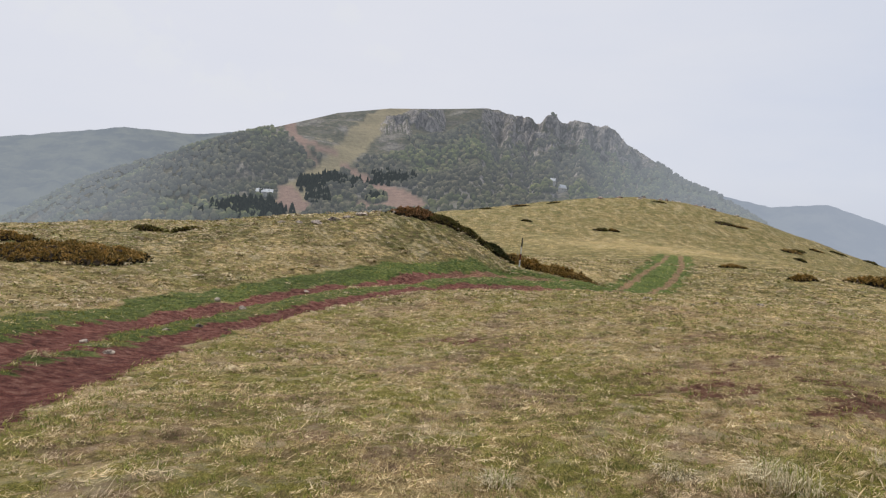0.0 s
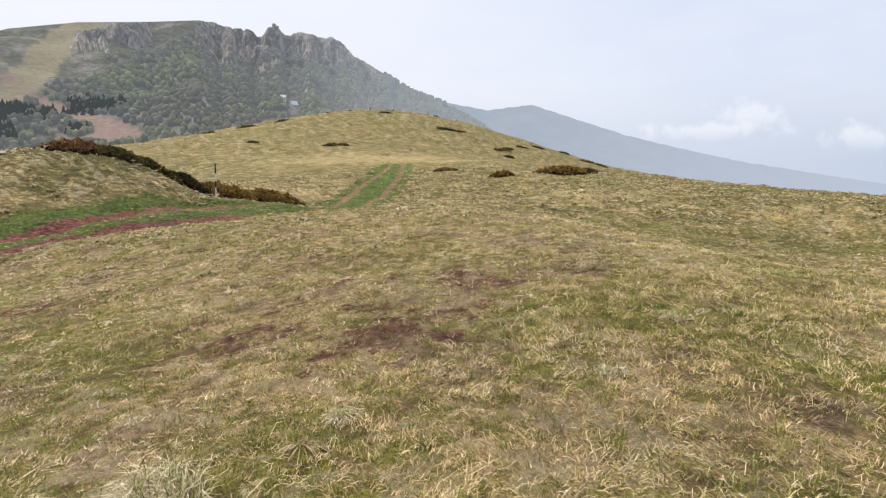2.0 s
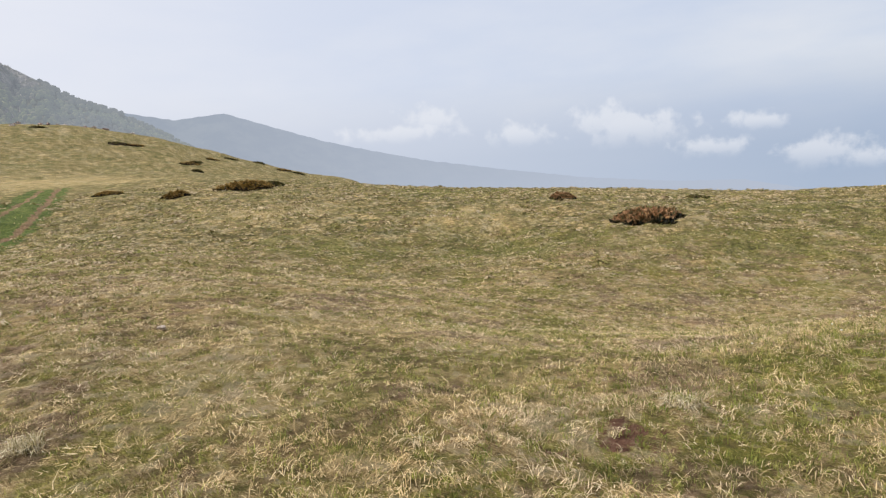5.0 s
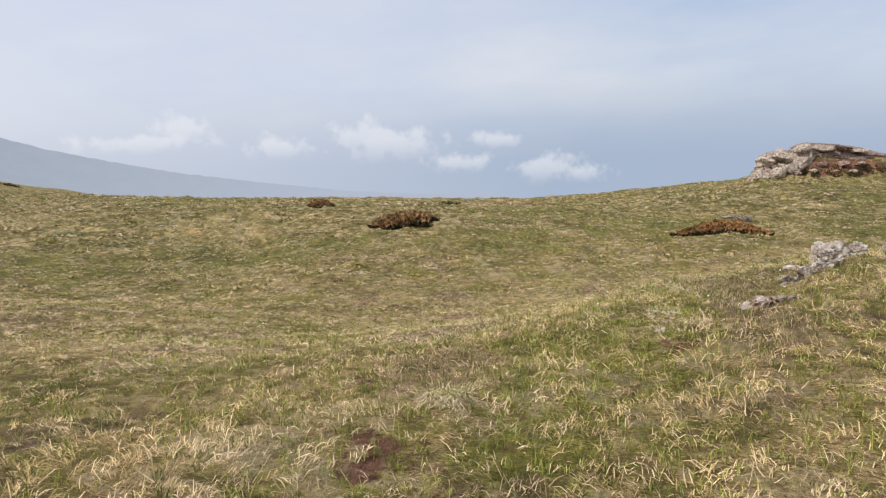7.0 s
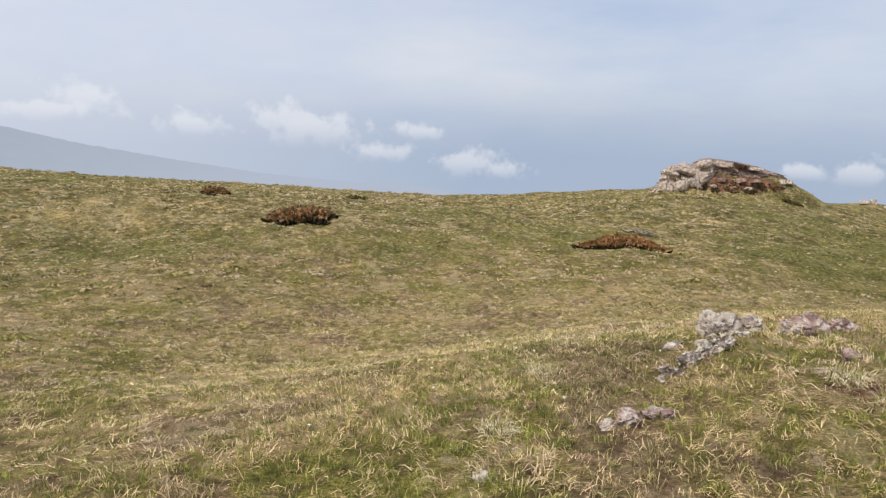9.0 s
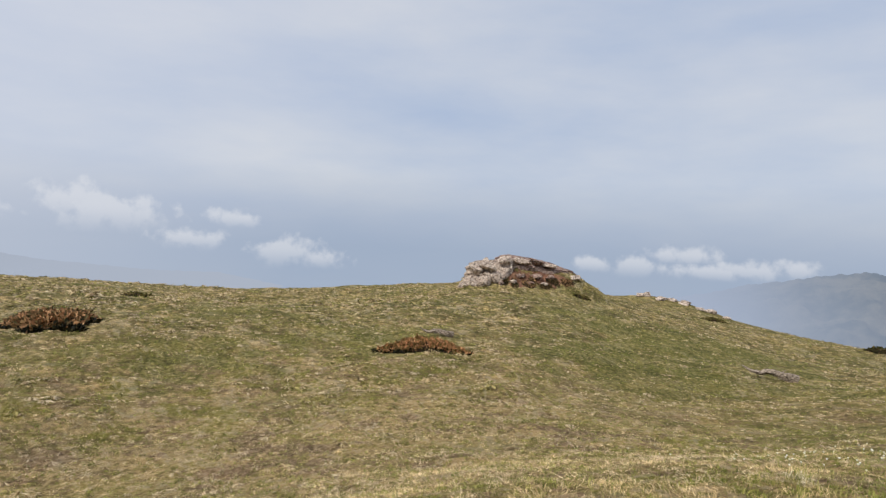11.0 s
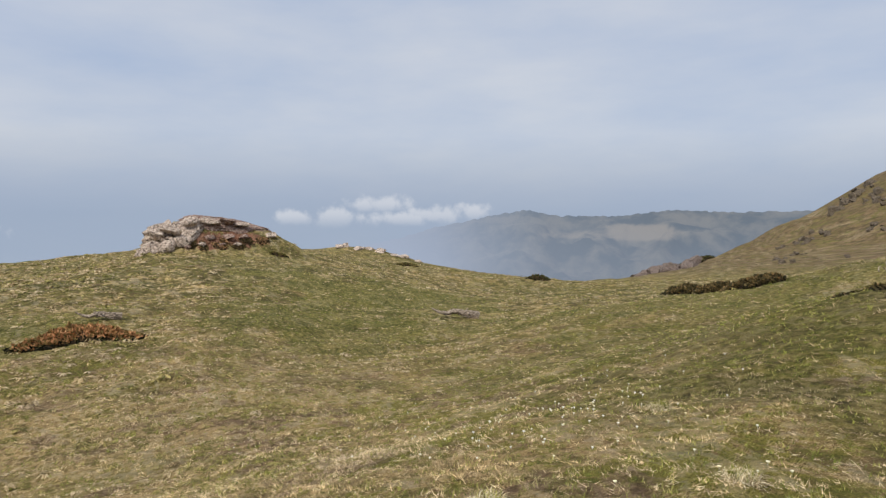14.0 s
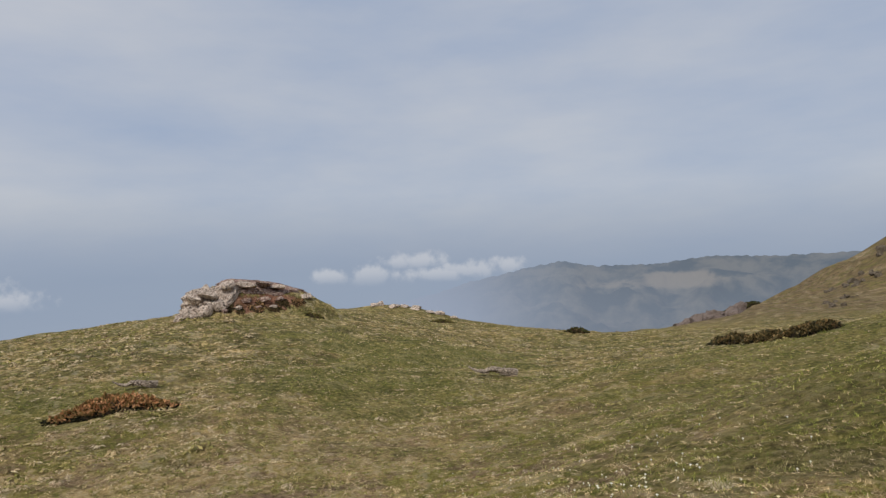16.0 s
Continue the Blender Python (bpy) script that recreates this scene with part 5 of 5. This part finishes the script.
def firs():
    rng = np.random.default_rng(11)
    A, R = [], []
    for ac, rc, wa, wr, n in ((-12.4, 1052, 1.0, 24, 130), (-10.3, 1070, 1.2, 20, 150), (-11.5, 1000, 0.8, 26, 120), (-17.6, 930, 2.6, 22, 330), (-16.6, 925, 2.2, 18, 200), (-5.3, 1098, 1.5, 20, 160), (-4.6, 1085, 1.0, 14, 80), (-8.3, 1085, 0.5, 10, 24), (-6.6, 1120, 0.4, 12, 24), (-6.4, 985, 0.7, 8, 18), (-16.0, 985, 0.5, 10, 20)):
        A.append(rng.normal(ac, wa * 0.5, n)), R.append(rng.normal(rc, wr * 0.7, n))
    a, r = np.concatenate(A), np.concatenate(R)
    k, m = len(a), 7
    t = np.arange(m) * 2 * math.pi / m
    h, w = rng.uniform(8, 13, k), rng.uniform(2.8, 4.2, k)
    P = np.stack([r * np.sin(np.radians(a)), r * np.cos(np.radians(a)), mountain_height(a, r) - 0.5], -1)
    V, F = [], []
    for lev, (z, q) in enumerate(((0.06, 1.0), (0.42, 0.72), (0.72, 0.42))):
        ring = np.stack([np.cos(t)[None] * (w * q)[:, None], np.sin(t)[None] * (w * q)[:, None], np.broadcast_to((h * z)[:, None], (k, m))], -1) * rng.uniform(0.8, 1.15, (k, m, 1)) * np.array([1, 1, 1.0])
        V.append(ring)
    tip = np.stack([0 * h, 0 * h, h], -1)[:, None]
    V = np.concatenate(V + [tip], 1) + P[:, None]
    per = V.shape[1]
    tri = []
    for lev in range(2):
        for i in range(m):
            a0, a1, b0, b1 = lev * m + i, lev * m + (i + 1) % m, (lev + 1) * m + i, (lev + 1) * m + (i + 1) % m
            tri += [(a0, a1, b1), (a0, b1, b0)]
    tri += [(2 * m + i, 2 * m + (i + 1) % m, 3 * m) for i in range(m)]
    F = (np.arange(k) * per)[:, None, None] + np.array(tri)[None]
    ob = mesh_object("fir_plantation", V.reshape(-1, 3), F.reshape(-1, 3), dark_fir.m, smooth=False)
    return tagged(ob, "dark green fir plantation beside the ski piste", "woods", kind="stuff")


firs()


def far_paint(name, colour):
    k = Mat(name, 0.8, 0.2)
    k.color(k.mix(k.mask(k.noise(0.6, 3), 0.4, 0.7), colour, tuple(0.8 * c for c in colour)))
    k.haze_glow(0.2, NEAR_AIR, 0.75)
    return k.m


render_wall, tin_roof, slate_roof, dark_pane = far_paint("render_wall", (0.62, 0.58, 0.52)), far_paint("tin_roof", (0.72, 0.72, 0.72)), far_paint("slate_roof", (0.3, 0.26, 0.25)), far_paint("dark_pane", (0.05, 0.05, 0.06))


def box(x0, x1, y0, y1, z0, z1):
    bm = bmesh.new()
    bmesh.ops.create_cube(bm, size=1, matrix=Matrix.LocRotScale(((x0 + x1) / 2, (y0 + y1) / 2, (z0 + z1) / 2), None, (x1 - x0, y1 - y0, z1 - z0)))
    return bm


def gable(w, d, z0, z1, over=0.6):
    bm = bmesh.new()
    pts = [(-w / 2 - over, -d / 2 - over, z0), (w / 2 + over, -d / 2 - over, z0), (w / 2 + over, d / 2 + over, z0), (-w / 2 - over, d / 2 + over, z0), (-w / 2 - over, 0, z1), (w / 2 + over, 0, z1)]
    v = [bm.verts.new(p) for p in pts]
    for f in ((0, 1, 5, 4), (2, 3, 4, 5), (1, 2, 5), (3, 0, 4), (3, 2, 1, 0)):
        bm.faces.new([v[i] for i in f])
    return bm


def house(a, r, w, d, h, rise, rot, roof, label):
    x, y = r * math.sin(radians(a)), r * math.cos(radians(a))
    ob = empty_thing("house", x, y, float(mountain_height(np.array([a]), np.array([float(r)]))[0]), label, "house")
    ob.rotation_euler = (0, 0, radians(rot))
    part("wall", box(-w / 2, w / 2, -d / 2, d / 2, -2, h), render_wall, ob)
    part("roof", gable(w, d, h, h + rise), roof, ob, "pale metal roof" if roof is tin_roof else "")
    for k in range(max(2, int(w / 3))):
        cx = -w / 2 + w * (k + 0.5) / max(2, int(w / 3))
        part("window", box(cx - 0.6, cx + 0.6, -d / 2 - 0.12, -d / 2 + 0.05, h * 0.35, h * 0.75), dark_pane, ob)


house(-16.1, 985, 24, 12, 5, 5, 8, tin_roof, "long low lodge with a pale roof beside the fir wood")
house(9.3, 1150, 9, 8, 6, 5, -20, tin_roof, "small white house with a pale metal roof in the woods")
house(10.2, 1040, 10, 9, 5, 6, 25, tin_roof, "white house with a steep pale roof behind the hill")

# ---- grass, flowers and small stones ----


def blades(rng, base, out, up, length, width, curl, bent=True):
    """Grass blades: base points, horizontal headings, rise (0 flat, 1 upright), length, width, curl."""
    n = len(base)
    d1 = out * (1 - up)[:, None] * 0.9 + np.array([0, 0, 1.0]) * (0.25 + up)[:, None]
    d1 /= np.linalg.norm(d1, axis=1)[:, None]
    d2 = out * (0.35 + curl)[:, None] + np.array([0, 0, 1.0]) * (up * 0.9 - curl * 0.7)[:, None]
    d2 /= np.linalg.norm(d2, axis=1)[:, None] + 1e-6
    side = np.stack([-out[:, 1], out[:, 0], rng.normal(0, 0.3, n)], -1) * (width * 0.5)[:, None]
    mid = base + d1 * (length * 0.5)[:, None]
    tip = mid + d2 * (length * 0.5)[:, None]
    if not bent:
        V = np.stack([base - side, base + side, 0.35 * mid + 0.65 * tip], 1).reshape(-1, 3)
        return V, np.arange(3 * n).reshape(-1, 3)
    V = np.stack([base - side, base + side, mid + side * 0.85, tip, mid - side * 0.85], 1).reshape(-1, 3)
    k = np.arange(n)[:, None] * 5
    T = np.concatenate([k + np.array([[0, 1, 2]]), k + np.array([[0, 2, 4]]), k + np.array([[4, 2, 3]])], 1).reshape(-1, 3)
    return V, T


def tuft_spots(rng, n, lo, hi):
    """Tuft centres whose distance from the footpath lies between lo and hi."""
    x, y = rng.uniform(-32, 75, n), rng.uniform(-45, 75, n)
    d = dist_to_walk(x, y)
    a = np.degrees(np.arctan2(x - 6, y - 1))
    ok = (d >= lo) & (d < hi) & (((a > -58) & (a < 158)) | ((d < 9) & (a > -110) & (a < 175)))
    # the strip beside and behind the walker is trodden nearly bare
    behind = (x < 9.0) & (y < 1.2 + 0.1 * x)
    ok &= ~behind | (rng.uniform(0, 1, n) < 0.1)
    return x[ok], y[ok]


def soil_at(x, y):
    s = np.zeros(len(x))
    near = np.minimum(along(RUTS[0], x, y), along(RUTS[1], x, y))
    s = np.maximum(s, ease(0.66 - near, 0, 0.3))
    for sx, sy, sr, sv in SOIL_SPOTS:
        s = np.maximum(s, 0.8 * sv * ease(sr - np.hypot(x - sx, y - sy), 0, sr * 0.6))
    return s


def grow(kind, seed):
    rng = np.random.default_rng(seed)
    V, T, off = [], [], 0
    # band of distance, tufts a square metre, scale of length, of width, blades a tuft
    for lo, hi, per, ln, wd, nb in ((0.0, 3.3, 310, 0.8, 0.7, 8), (3.3, 7.5, 215, 0.82, 1.05, 8), (7.5, 15.0, 64, 0.9, 1.7, 8), (15.0, 30.0, 12, 1.2, 3.0, 8), (30.0, 62.0, 2.0, 1.6, 5.0, 8)):
        x, y = tuft_spots(rng, int(per * 107 * 120), lo, hi)
        patch = 1.5 * (hummock(x, y) - 0.5) + 0.5 * lumps(x, y, 3.2, 92) + 0.4 * lumps(x, y, 12, 93)
        mid = along(MIDLINE, x, y)
        verge = np.maximum(ease(2.2 - mid, 0, 1.0) * (0.5 + 0.5 * (x < -4.2)), ease(1.3 - along(VERGE, x, y), 0, 0.7))
        if kind == "straw":
            p = (0.3 + 0.7 * ease(patch, -1.1, 0.7)) * (1 - 0.85 * verge)
        else:
            p = np.maximum(0.25 + 0.6 * ease(-patch, -0.9, 0.8), 0.9 * verge)
        lsh, crop = lush_at(x, y), shorter(x, y)
        p = p * (1 - 0.5 * lsh) * (1 - 0.1 * crop) if kind == "straw" else np.maximum(p, 0.85 * lsh)
        keep = (rng.uniform(0, 1, len(x)) < p * 0.8) & (soil_at(x, y) < rng.uniform(0.3, 0.95, len(x)))
        x, y, patch, crop = x[keep], y[keep], patch[keep], crop[keep]
        n = len(x)
        big = rng.uniform(0.55, 1.15, n) * (1 + 0.6 * (rng.uniform(0, 1, n) > 0.93)) * (1 - 0.22 * crop)
        if kind == "straw":
            heading, spread = lumps(x, y, 1.4, 94) * 2.6 + 0.6, 0.95
            L0, up0, c0, w0, r0 = 0.105, 0.16, 0.6, 0.0048, 0.07
        else:
            heading, spread = rng.uniform(0, 6.28, n), 3.0
            L0, up0, c0, w0, r0 = 0.078, 0.62, 0.35, 0.0056, 0.05
        k = n * nb
        rep = lambda q: np.repeat(q, nb)
        th = rep(heading) + rng.normal(0, spread, k)
        out = np.stack([np.cos(th), np.sin(th), 0 * th], -1)
        rr = np.sqrt(rng.uniform(0, 1, k)) * r0 * ln * rep(big)
        ph = rng.uniform(0, 6.28, k)
        bx, by = rep(x) + rr * np.cos(ph), rep(y) + rr * np.sin(ph)
        bz = rep(height(x, y)) + (0.03 * ln * rep(big)) * (1 - (rr / (r0 * ln * rep(big))) ** 2) - 0.01
        L = L0 * ln * rep(big) * rng.uniform(0.5, 1.35, k)
        v, t = blades(rng, np.stack([bx, by, bz], -1), out, np.clip(rng.normal(up0, 0.16, k), 0.03, 1), L, w0 * wd * rng.uniform(0.6, 1.4, k), np.clip(rng.normal(c0, 0.25, k), 0, 1.2), lo == 0)
        V.append(v), T.append(t + off)
        off += len(v)
    return np.concatenate(V), np.concatenate(T)


def make_blade(name, stops, patch, bright, dim, lift=1.25):
    k = Mat(name, 0.75, 0.25)
    c = k.ramp(k.island(), stops)
    c = k.mix(k.math("MULTIPLY", k.mask(k.noise(0.7, 4), 0.4, 0.62), 0.6), c, k.ramp(k.island(), patch))
    c = k.mix(k.math("MULTIPLY", k.mask(k.noise(2.3, 4, 0.65), 0.51, 0.59), 0.85), c, k.ramp(k.island(), bright))
    c = k.mix(k.math("MULTIPLY", k.mask(k.noise(0.8, 5, 0.7), 0.54, 0.62), 0.5), c, k.ramp(k.island(), [(0.0, (0.13, 0.085, 0.06)), (0.5, (0.31, 0.22, 0.16)), (1.0, (0.52, 0.41, 0.31))]))
    c = k.mix(k.math("MULTIPLY", k.mask(k.noise(4.4, 3, 0.6), 0.49, 0.41), 0.75), c, k.ramp(k.island(), dim))
    c = k.mix(1.0, c, (lift * 1.03, lift, lift * 0.92), "MULTIPLY")
    k.color(c)
    k.thin(c, 0.22)
    return k.m


straw_blade = make_blade("straw_blade", [(0.0, (0.17, 0.12, 0.06)), (0.3, (0.38, 0.28, 0.14)), (0.7, (0.56, 0.43, 0.235)), (1.0, (0.70, 0.58, 0.37))],
                         [(0.0, (0.18, 0.14, 0.10)), (0.4, (0.42, 0.35, 0.265)), (1.0, (0.64, 0.555, 0.44))],
                         [(0.0, (0.31, 0.22, 0.115)), (0.5, (0.62, 0.475, 0.275)), (1.0, (0.74, 0.65, 0.45))],
                         [(0.0, (0.075, 0.055, 0.032)), (0.5, (0.185, 0.135, 0.068)), (1.0, (0.35, 0.265, 0.145))], 1.42)
green_blade = make_blade("green_blade", [(0.0, (0.085, 0.105, 0.022)), (0.4, (0.195, 0.215, 0.045)), (0.8, (0.33, 0.325, 0.085)), (1.0, (0.48, 0.42, 0.165))],
                         [(0.0, (0.075, 0.11, 0.02)), (0.6, (0.155, 0.20, 0.04)), (1.0, (0.30, 0.28, 0.08))],
                         [(0.0, (0.105, 0.12, 0.025)), (0.5, (0.275, 0.295, 0.058)), (1.0, (0.43, 0.43, 0.13))],
                         [(0.0, (0.048, 0.052, 0.013)), (0.5, (0.10, 0.115, 0.025)), (1.0, (0.20, 0.20, 0.055))])

mop_blade = make_blade("mop_blade", [(0.0, (0.21, 0.155, 0.085)), (0.3, (0.42, 0.32, 0.175)), (0.7, (0.60, 0.475, 0.28)), (1.0, (0.72, 0.61, 0.41))],
                       [(0.0, (0.20, 0.16, 0.12)), (0.4, (0.44, 0.375, 0.29)), (1.0, (0.66, 0.58, 0.47))],
                       [(0.0, (0.34, 0.26, 0.15)), (0.5, (0.62, 0.50, 0.31)), (1.0, (0.74, 0.66, 0.47))],
                       [(0.0, (0.16, 0.125, 0.065)), (0.5, (0.32, 0.245, 0.125)), (1.0, (0.48, 0.375, 0.21))], 0.98)


def mops(seed, share):
    """Shaggy clumps of dead grass, each a low dome thatched with drooping leaves."""
    rng = np.random.default_rng(seed)
    V, T, off = [], [], 0
    # band of distance, clumps a square metre, leaves a clump, mean radius
    for lo, hi, per, nb, r0 in ((1.0, 7.0, 5.0, 80, 0.07), (7.0, 16.0, 15.0, 28, 0.09), (16.0, 34.0, 13.0, 14, 0.13), (34.0, 80.0, 4.6, 9, 0.2)):
        x, y = tuft_spots(rng, int(share * per * 107 * 120), lo, hi)
        thick = 0.5 * lumps(x, y, 2.6, 191) + 0.5 * lumps(x, y, 8.0, 192) + 0.4 * lumps(x, y, 21.0, 193)
        verge = np.maximum(ease(1.9 - along(MIDLINE, x, y), 0, 0.6), ease(1.3 - along(VERGE, x, y), 0, 0.5))
        p = (0.15 + 0.85 * ease(thick, -0.6, 0.5)) * (1 - 0.95 * verge) * (1 - 0.6 * lush_at(x, y)) * (1 - 0.25 * shorter(x, y))
        keep = (rng.uniform(0, 1, len(x)) < p) & (soil_at(x, y) < 0.35)
        x, y, crop = x[keep], y[keep], shorter(x[keep], y[keep])
        n = len(x)
        R = r0 * np.exp(rng.normal(0, 0.28, n)) * (1 - 0.3 * crop)
        H = R * rng.uniform(0.2, 0.45, n)
        rep = lambda q: np.repeat(q, nb)
        th, k = rng.uniform(0, 6.28, n * nb), n * nb
        lean = rep(rng.uniform(0, 6.28, n))
        out = np.stack([np.cos(th), np.sin(th), 0 * th], -1)
        side = np.stack([-np.sin(th), np.cos(th), rng.normal(0, 0.35, k)], -1)
        reach = rep(R) * rng.uniform(0.55, 1.25, k) * (1 + 0.25 * np.cos(th - lean))
        start = rep(R) * rng.uniform(0.0, 0.45, k)
        z0 = rep(H) * rng.uniform(0.75, 1.15, k)
        foot = np.stack([rep(x), rep(y), rep(height(x, y))], -1)
        w = ((1.3 if lo < 7 else 2.0) * rep(R) / nb * rng.uniform(0.6, 1.3, k))[:, None]
        up = np.array([0, 0, 1.0])
        a = foot + out * start[:, None] + up * z0[:, None]
        m = foot + out * (0.55 * reach + 0.4 * start)[:, None] + up * (z0 * rng.uniform(0.65, 1.0, k))[:, None]
        e = foot + out * (reach + 0.3 * start)[:, None] + up * (z0 * rng.uniform(-0.1, 0.35, k))[:, None]
        V.append(np.stack([a, m - side * w, m + side * w, e], 1).reshape(-1, 3))
        q = np.arange(k)[:, None] * 4 + off
        T.append(np.concatenate([q + np.array([[0, 1, 2]]), q + np.array([[1, 3, 2]])], 1).reshape(-1, 3))
        off += 4 * k
    return np.concatenate(V), np.concatenate(T)


olive_mop = make_blade("olive_mop", [(0.0, (0.10, 0.095, 0.03)), (0.4, (0.22, 0.20, 0.065)), (0.8, (0.36, 0.305, 0.115)), (1.0, (0.46, 0.38, 0.17))],
                       [(0.0, (0.09, 0.10, 0.025)), (0.6, (0.19, 0.195, 0.05)), (1.0, (0.33, 0.30, 0.10))],
                       [(0.0, (0.15, 0.135, 0.045)), (0.5, (0.34, 0.29, 0.105)), (1.0, (0.50, 0.42, 0.19))],
                       [(0.0, (0.06, 0.058, 0.018)), (0.5, (0.13, 0.125, 0.038)), (1.0, (0.23, 0.205, 0.07))], 1.1)
for seed, share, mat, name, label in ((53, 0.42, mop_blade, "tussock_grass", "shaggy clumps of bleached dead grass across the meadow"), (54, 0.4, olive_mop, "olive_grass", "low clumps of olive-green living grass across the meadow")):
    v, t = mops(seed, share)
    tagged(mesh_object(name, v, t, mat, smooth=False), label, "grass", kind="stuff")
for kind, mat, label in (("straw", straw_blade, "dry bleached grass lying in matted tufts"), ("green", green_blade, "short fresh green grass between the dry tufts")):
    v, t = grow(kind, 51 if kind == "straw" else 52)
    tagged(mesh_object("dry_grass" if kind == "straw" else "green_grass", v, t, mat, smooth=False), label, "grass", kind="stuff")

tuft_blade = Mat("tuft_blade", 0.75, 0.25)
tuft_blade.color(tuft_blade.ramp(tuft_blade.island(), [(0.0, (0.30, 0.235, 0.12)), (0.5, (0.62, 0.51, 0.31)), (1.0, (0.82, 0.73, 0.52))]))

# tall tussocks that stand out near the path
TUSSOCKS = [(2.4, 4.1, 1.7), (2.4, 4.3, 1.2), (1.75, 4.35, 1.0), (0.5, 4.1, 0.9), (6.3, 4.9, 0.8), (7.2, 3.6, 1.0), (8.2, 2.9, 1.1), (9.9, 3.7, 0.9), (3.4, 4.6, 0.8), (6.7, 6.6, 0.9), (5.2, 4.3, 0.7), (11.9, 2.6, 0.8), (13.1, 2.4, 0.8), (12.6, 0.6, 0.9), (14.9, -1.6, 0.8), (15.9, -4.3, 0.8), (14.2, -3.0, 0.9)]


def tussock(x, y, s, seed):
    rng = np.random.default_rng(seed)
    ob = empty_thing("grass_tussock", x, y, zh(x, y), "shaggy tussock of bleached grass with green shoots", "grass tussock", "tussocks by the path")
    for nm, mat, n, L, up, curl, w in (("dead_leaf", tuft_blade.m, 300, 0.17, 0.40, 0.8, 0.0045), ("green_shoot", green_blade, 90, 0.15, 0.85, 0.25, 0.0045)):
        th = rng.uniform(0, 6.28, n) if nm == "green_shoot" else rng.normal(2.4 + seed % 3, 1.3, n)
        rr, ph = 0.11 * s * np.sqrt(rng.uniform(0, 1, n)), rng.uniform(0, 6.28, n)
        out = np.stack([np.cos(th), np.sin(th), 0 * th], -1)
        v, t = blades(rng, np.stack([rr * np.cos(ph), rr * np.sin(ph), 0 * rr - 0.02], -1), out, np.clip(rng.normal(up, 0.15, n), 0.05, 1), L * s * rng.uniform(0.6, 1.25, n), w * rng.uniform(0.7, 1.3, n), np.clip(rng.normal(curl, 0.2, n), 0, 1.2))
        mesh_object(nm, v, t, mat, smooth=False, parent=ob)


for n, (x, y, s) in enumerate(TUSSOCKS):
    tussock(x, y, s, 600 + n)

petal = Mat("white_petal", 0.7, 0.2)
petal.color(petal.ramp(petal.island(), [(0.0, (0.75, 0.72, 0.5)), (0.5, (0.8, 0.79, 0.72)), (1.0, (0.78, 0.7, 0.35))]))


def flowers():
    rng = np.random.default_rng(77)
    P = []
    for cx, cy, r, n in ((16.6, -3.8, 1.1, 36), (16.7, -2.9, 1.1, 33), (19.0, -3.5, 1.6, 24), (17.0, -4.8, 1.1, 18), (21.0, -3.4, 1.56, 15), (14.6, -3.2, 1.1, 12), (18.4, -6.2, 1.56, 15), (13.5, 3.2, 1.56, 10), (14.8, 2.2, 1.3, 8)):
        P.append(np.stack([rng.normal(cx, r * 0.6, n), rng.normal(cy, r * 0.6, n)], -1))
    P = np.concatenate(P)
    z = height(P[:, 0], P[:, 1]) + rng.uniform(0.03, 0.055, len(P))
    m = 8
    t = np.arange(m) * 2 * math.pi / m
    r = rng.uniform(0.008, 0.015, len(P))
    ring = np.stack([np.cos(t)[None] * r[:, None], np.sin(t)[None] * r[:, None], 0 * t[None] + 0 * r[:, None]], -1)
    low = ring * 0.35 - np.array([0, 0, 0.012])
    stem = np.array([(0.002, 0, -0.012), (-0.002, 0.001, -0.012), (0.0, 0.0, -0.05)])[None] + 0 * ring[:, :3]
    tip = 0 * ring[:, :1] + np.array([0, 0, 0.006])
    V = np.concatenate([ring, low, tip, stem], 1) + np.stack([P[:, 0], P[:, 1], z], -1)[:, None]
    tri = []
    for i in range(m):
        j = (i + 1) % m
        tri += [(i, j, 2 * m), (i + m, j + m, j), (i + m, j, i)]
    tri += [(2 * m + 1, 2 * m + 2, 2 * m + 3)]
    F = (np.arange(len(P)) * V.shape[1])[:, None, None] + np.array(tri)[None]
    tagged(mesh_object("meadow_flowers", V.reshape(-1, 3), F.reshape(-1, 3), petal.m, smooth=False), "small white and pale yellow meadow flowers", "flowers", kind="stuff")


flowers()
for n, (x, y, s) in enumerate([(-5.4, 17.4, 0.16), (-5.3, 14.0, 0.12), (-5.0, 9.6, 0.13), (-6.1, 10.9, 0.1), (-5.6, 13.0, 0.09), (-3.7, 12.2, 0.08), (-6.6, 18.8, 0.16), (-4.6, 21.8, 0.12), (-2.9, 10.4, 0.08), (8.6, 8.8, 0.07), (6.2, 14.1, 0.1), (5.6, 13.9, 0.08), (6.9, 13.5, 0.09), (7.3, 14.4, 0.08), (5.3, 16.0, 0.14), (4.8, 16.2, 0.1)]):
    boulder("stone", x, y, s, s * 0.7, s * 0.5, 47 * n, 0.35, pale_rock, "pale stone lying loose beside the dirt track" if n < 9 else "pale stone bedded in dry grass", "loose stones", n)
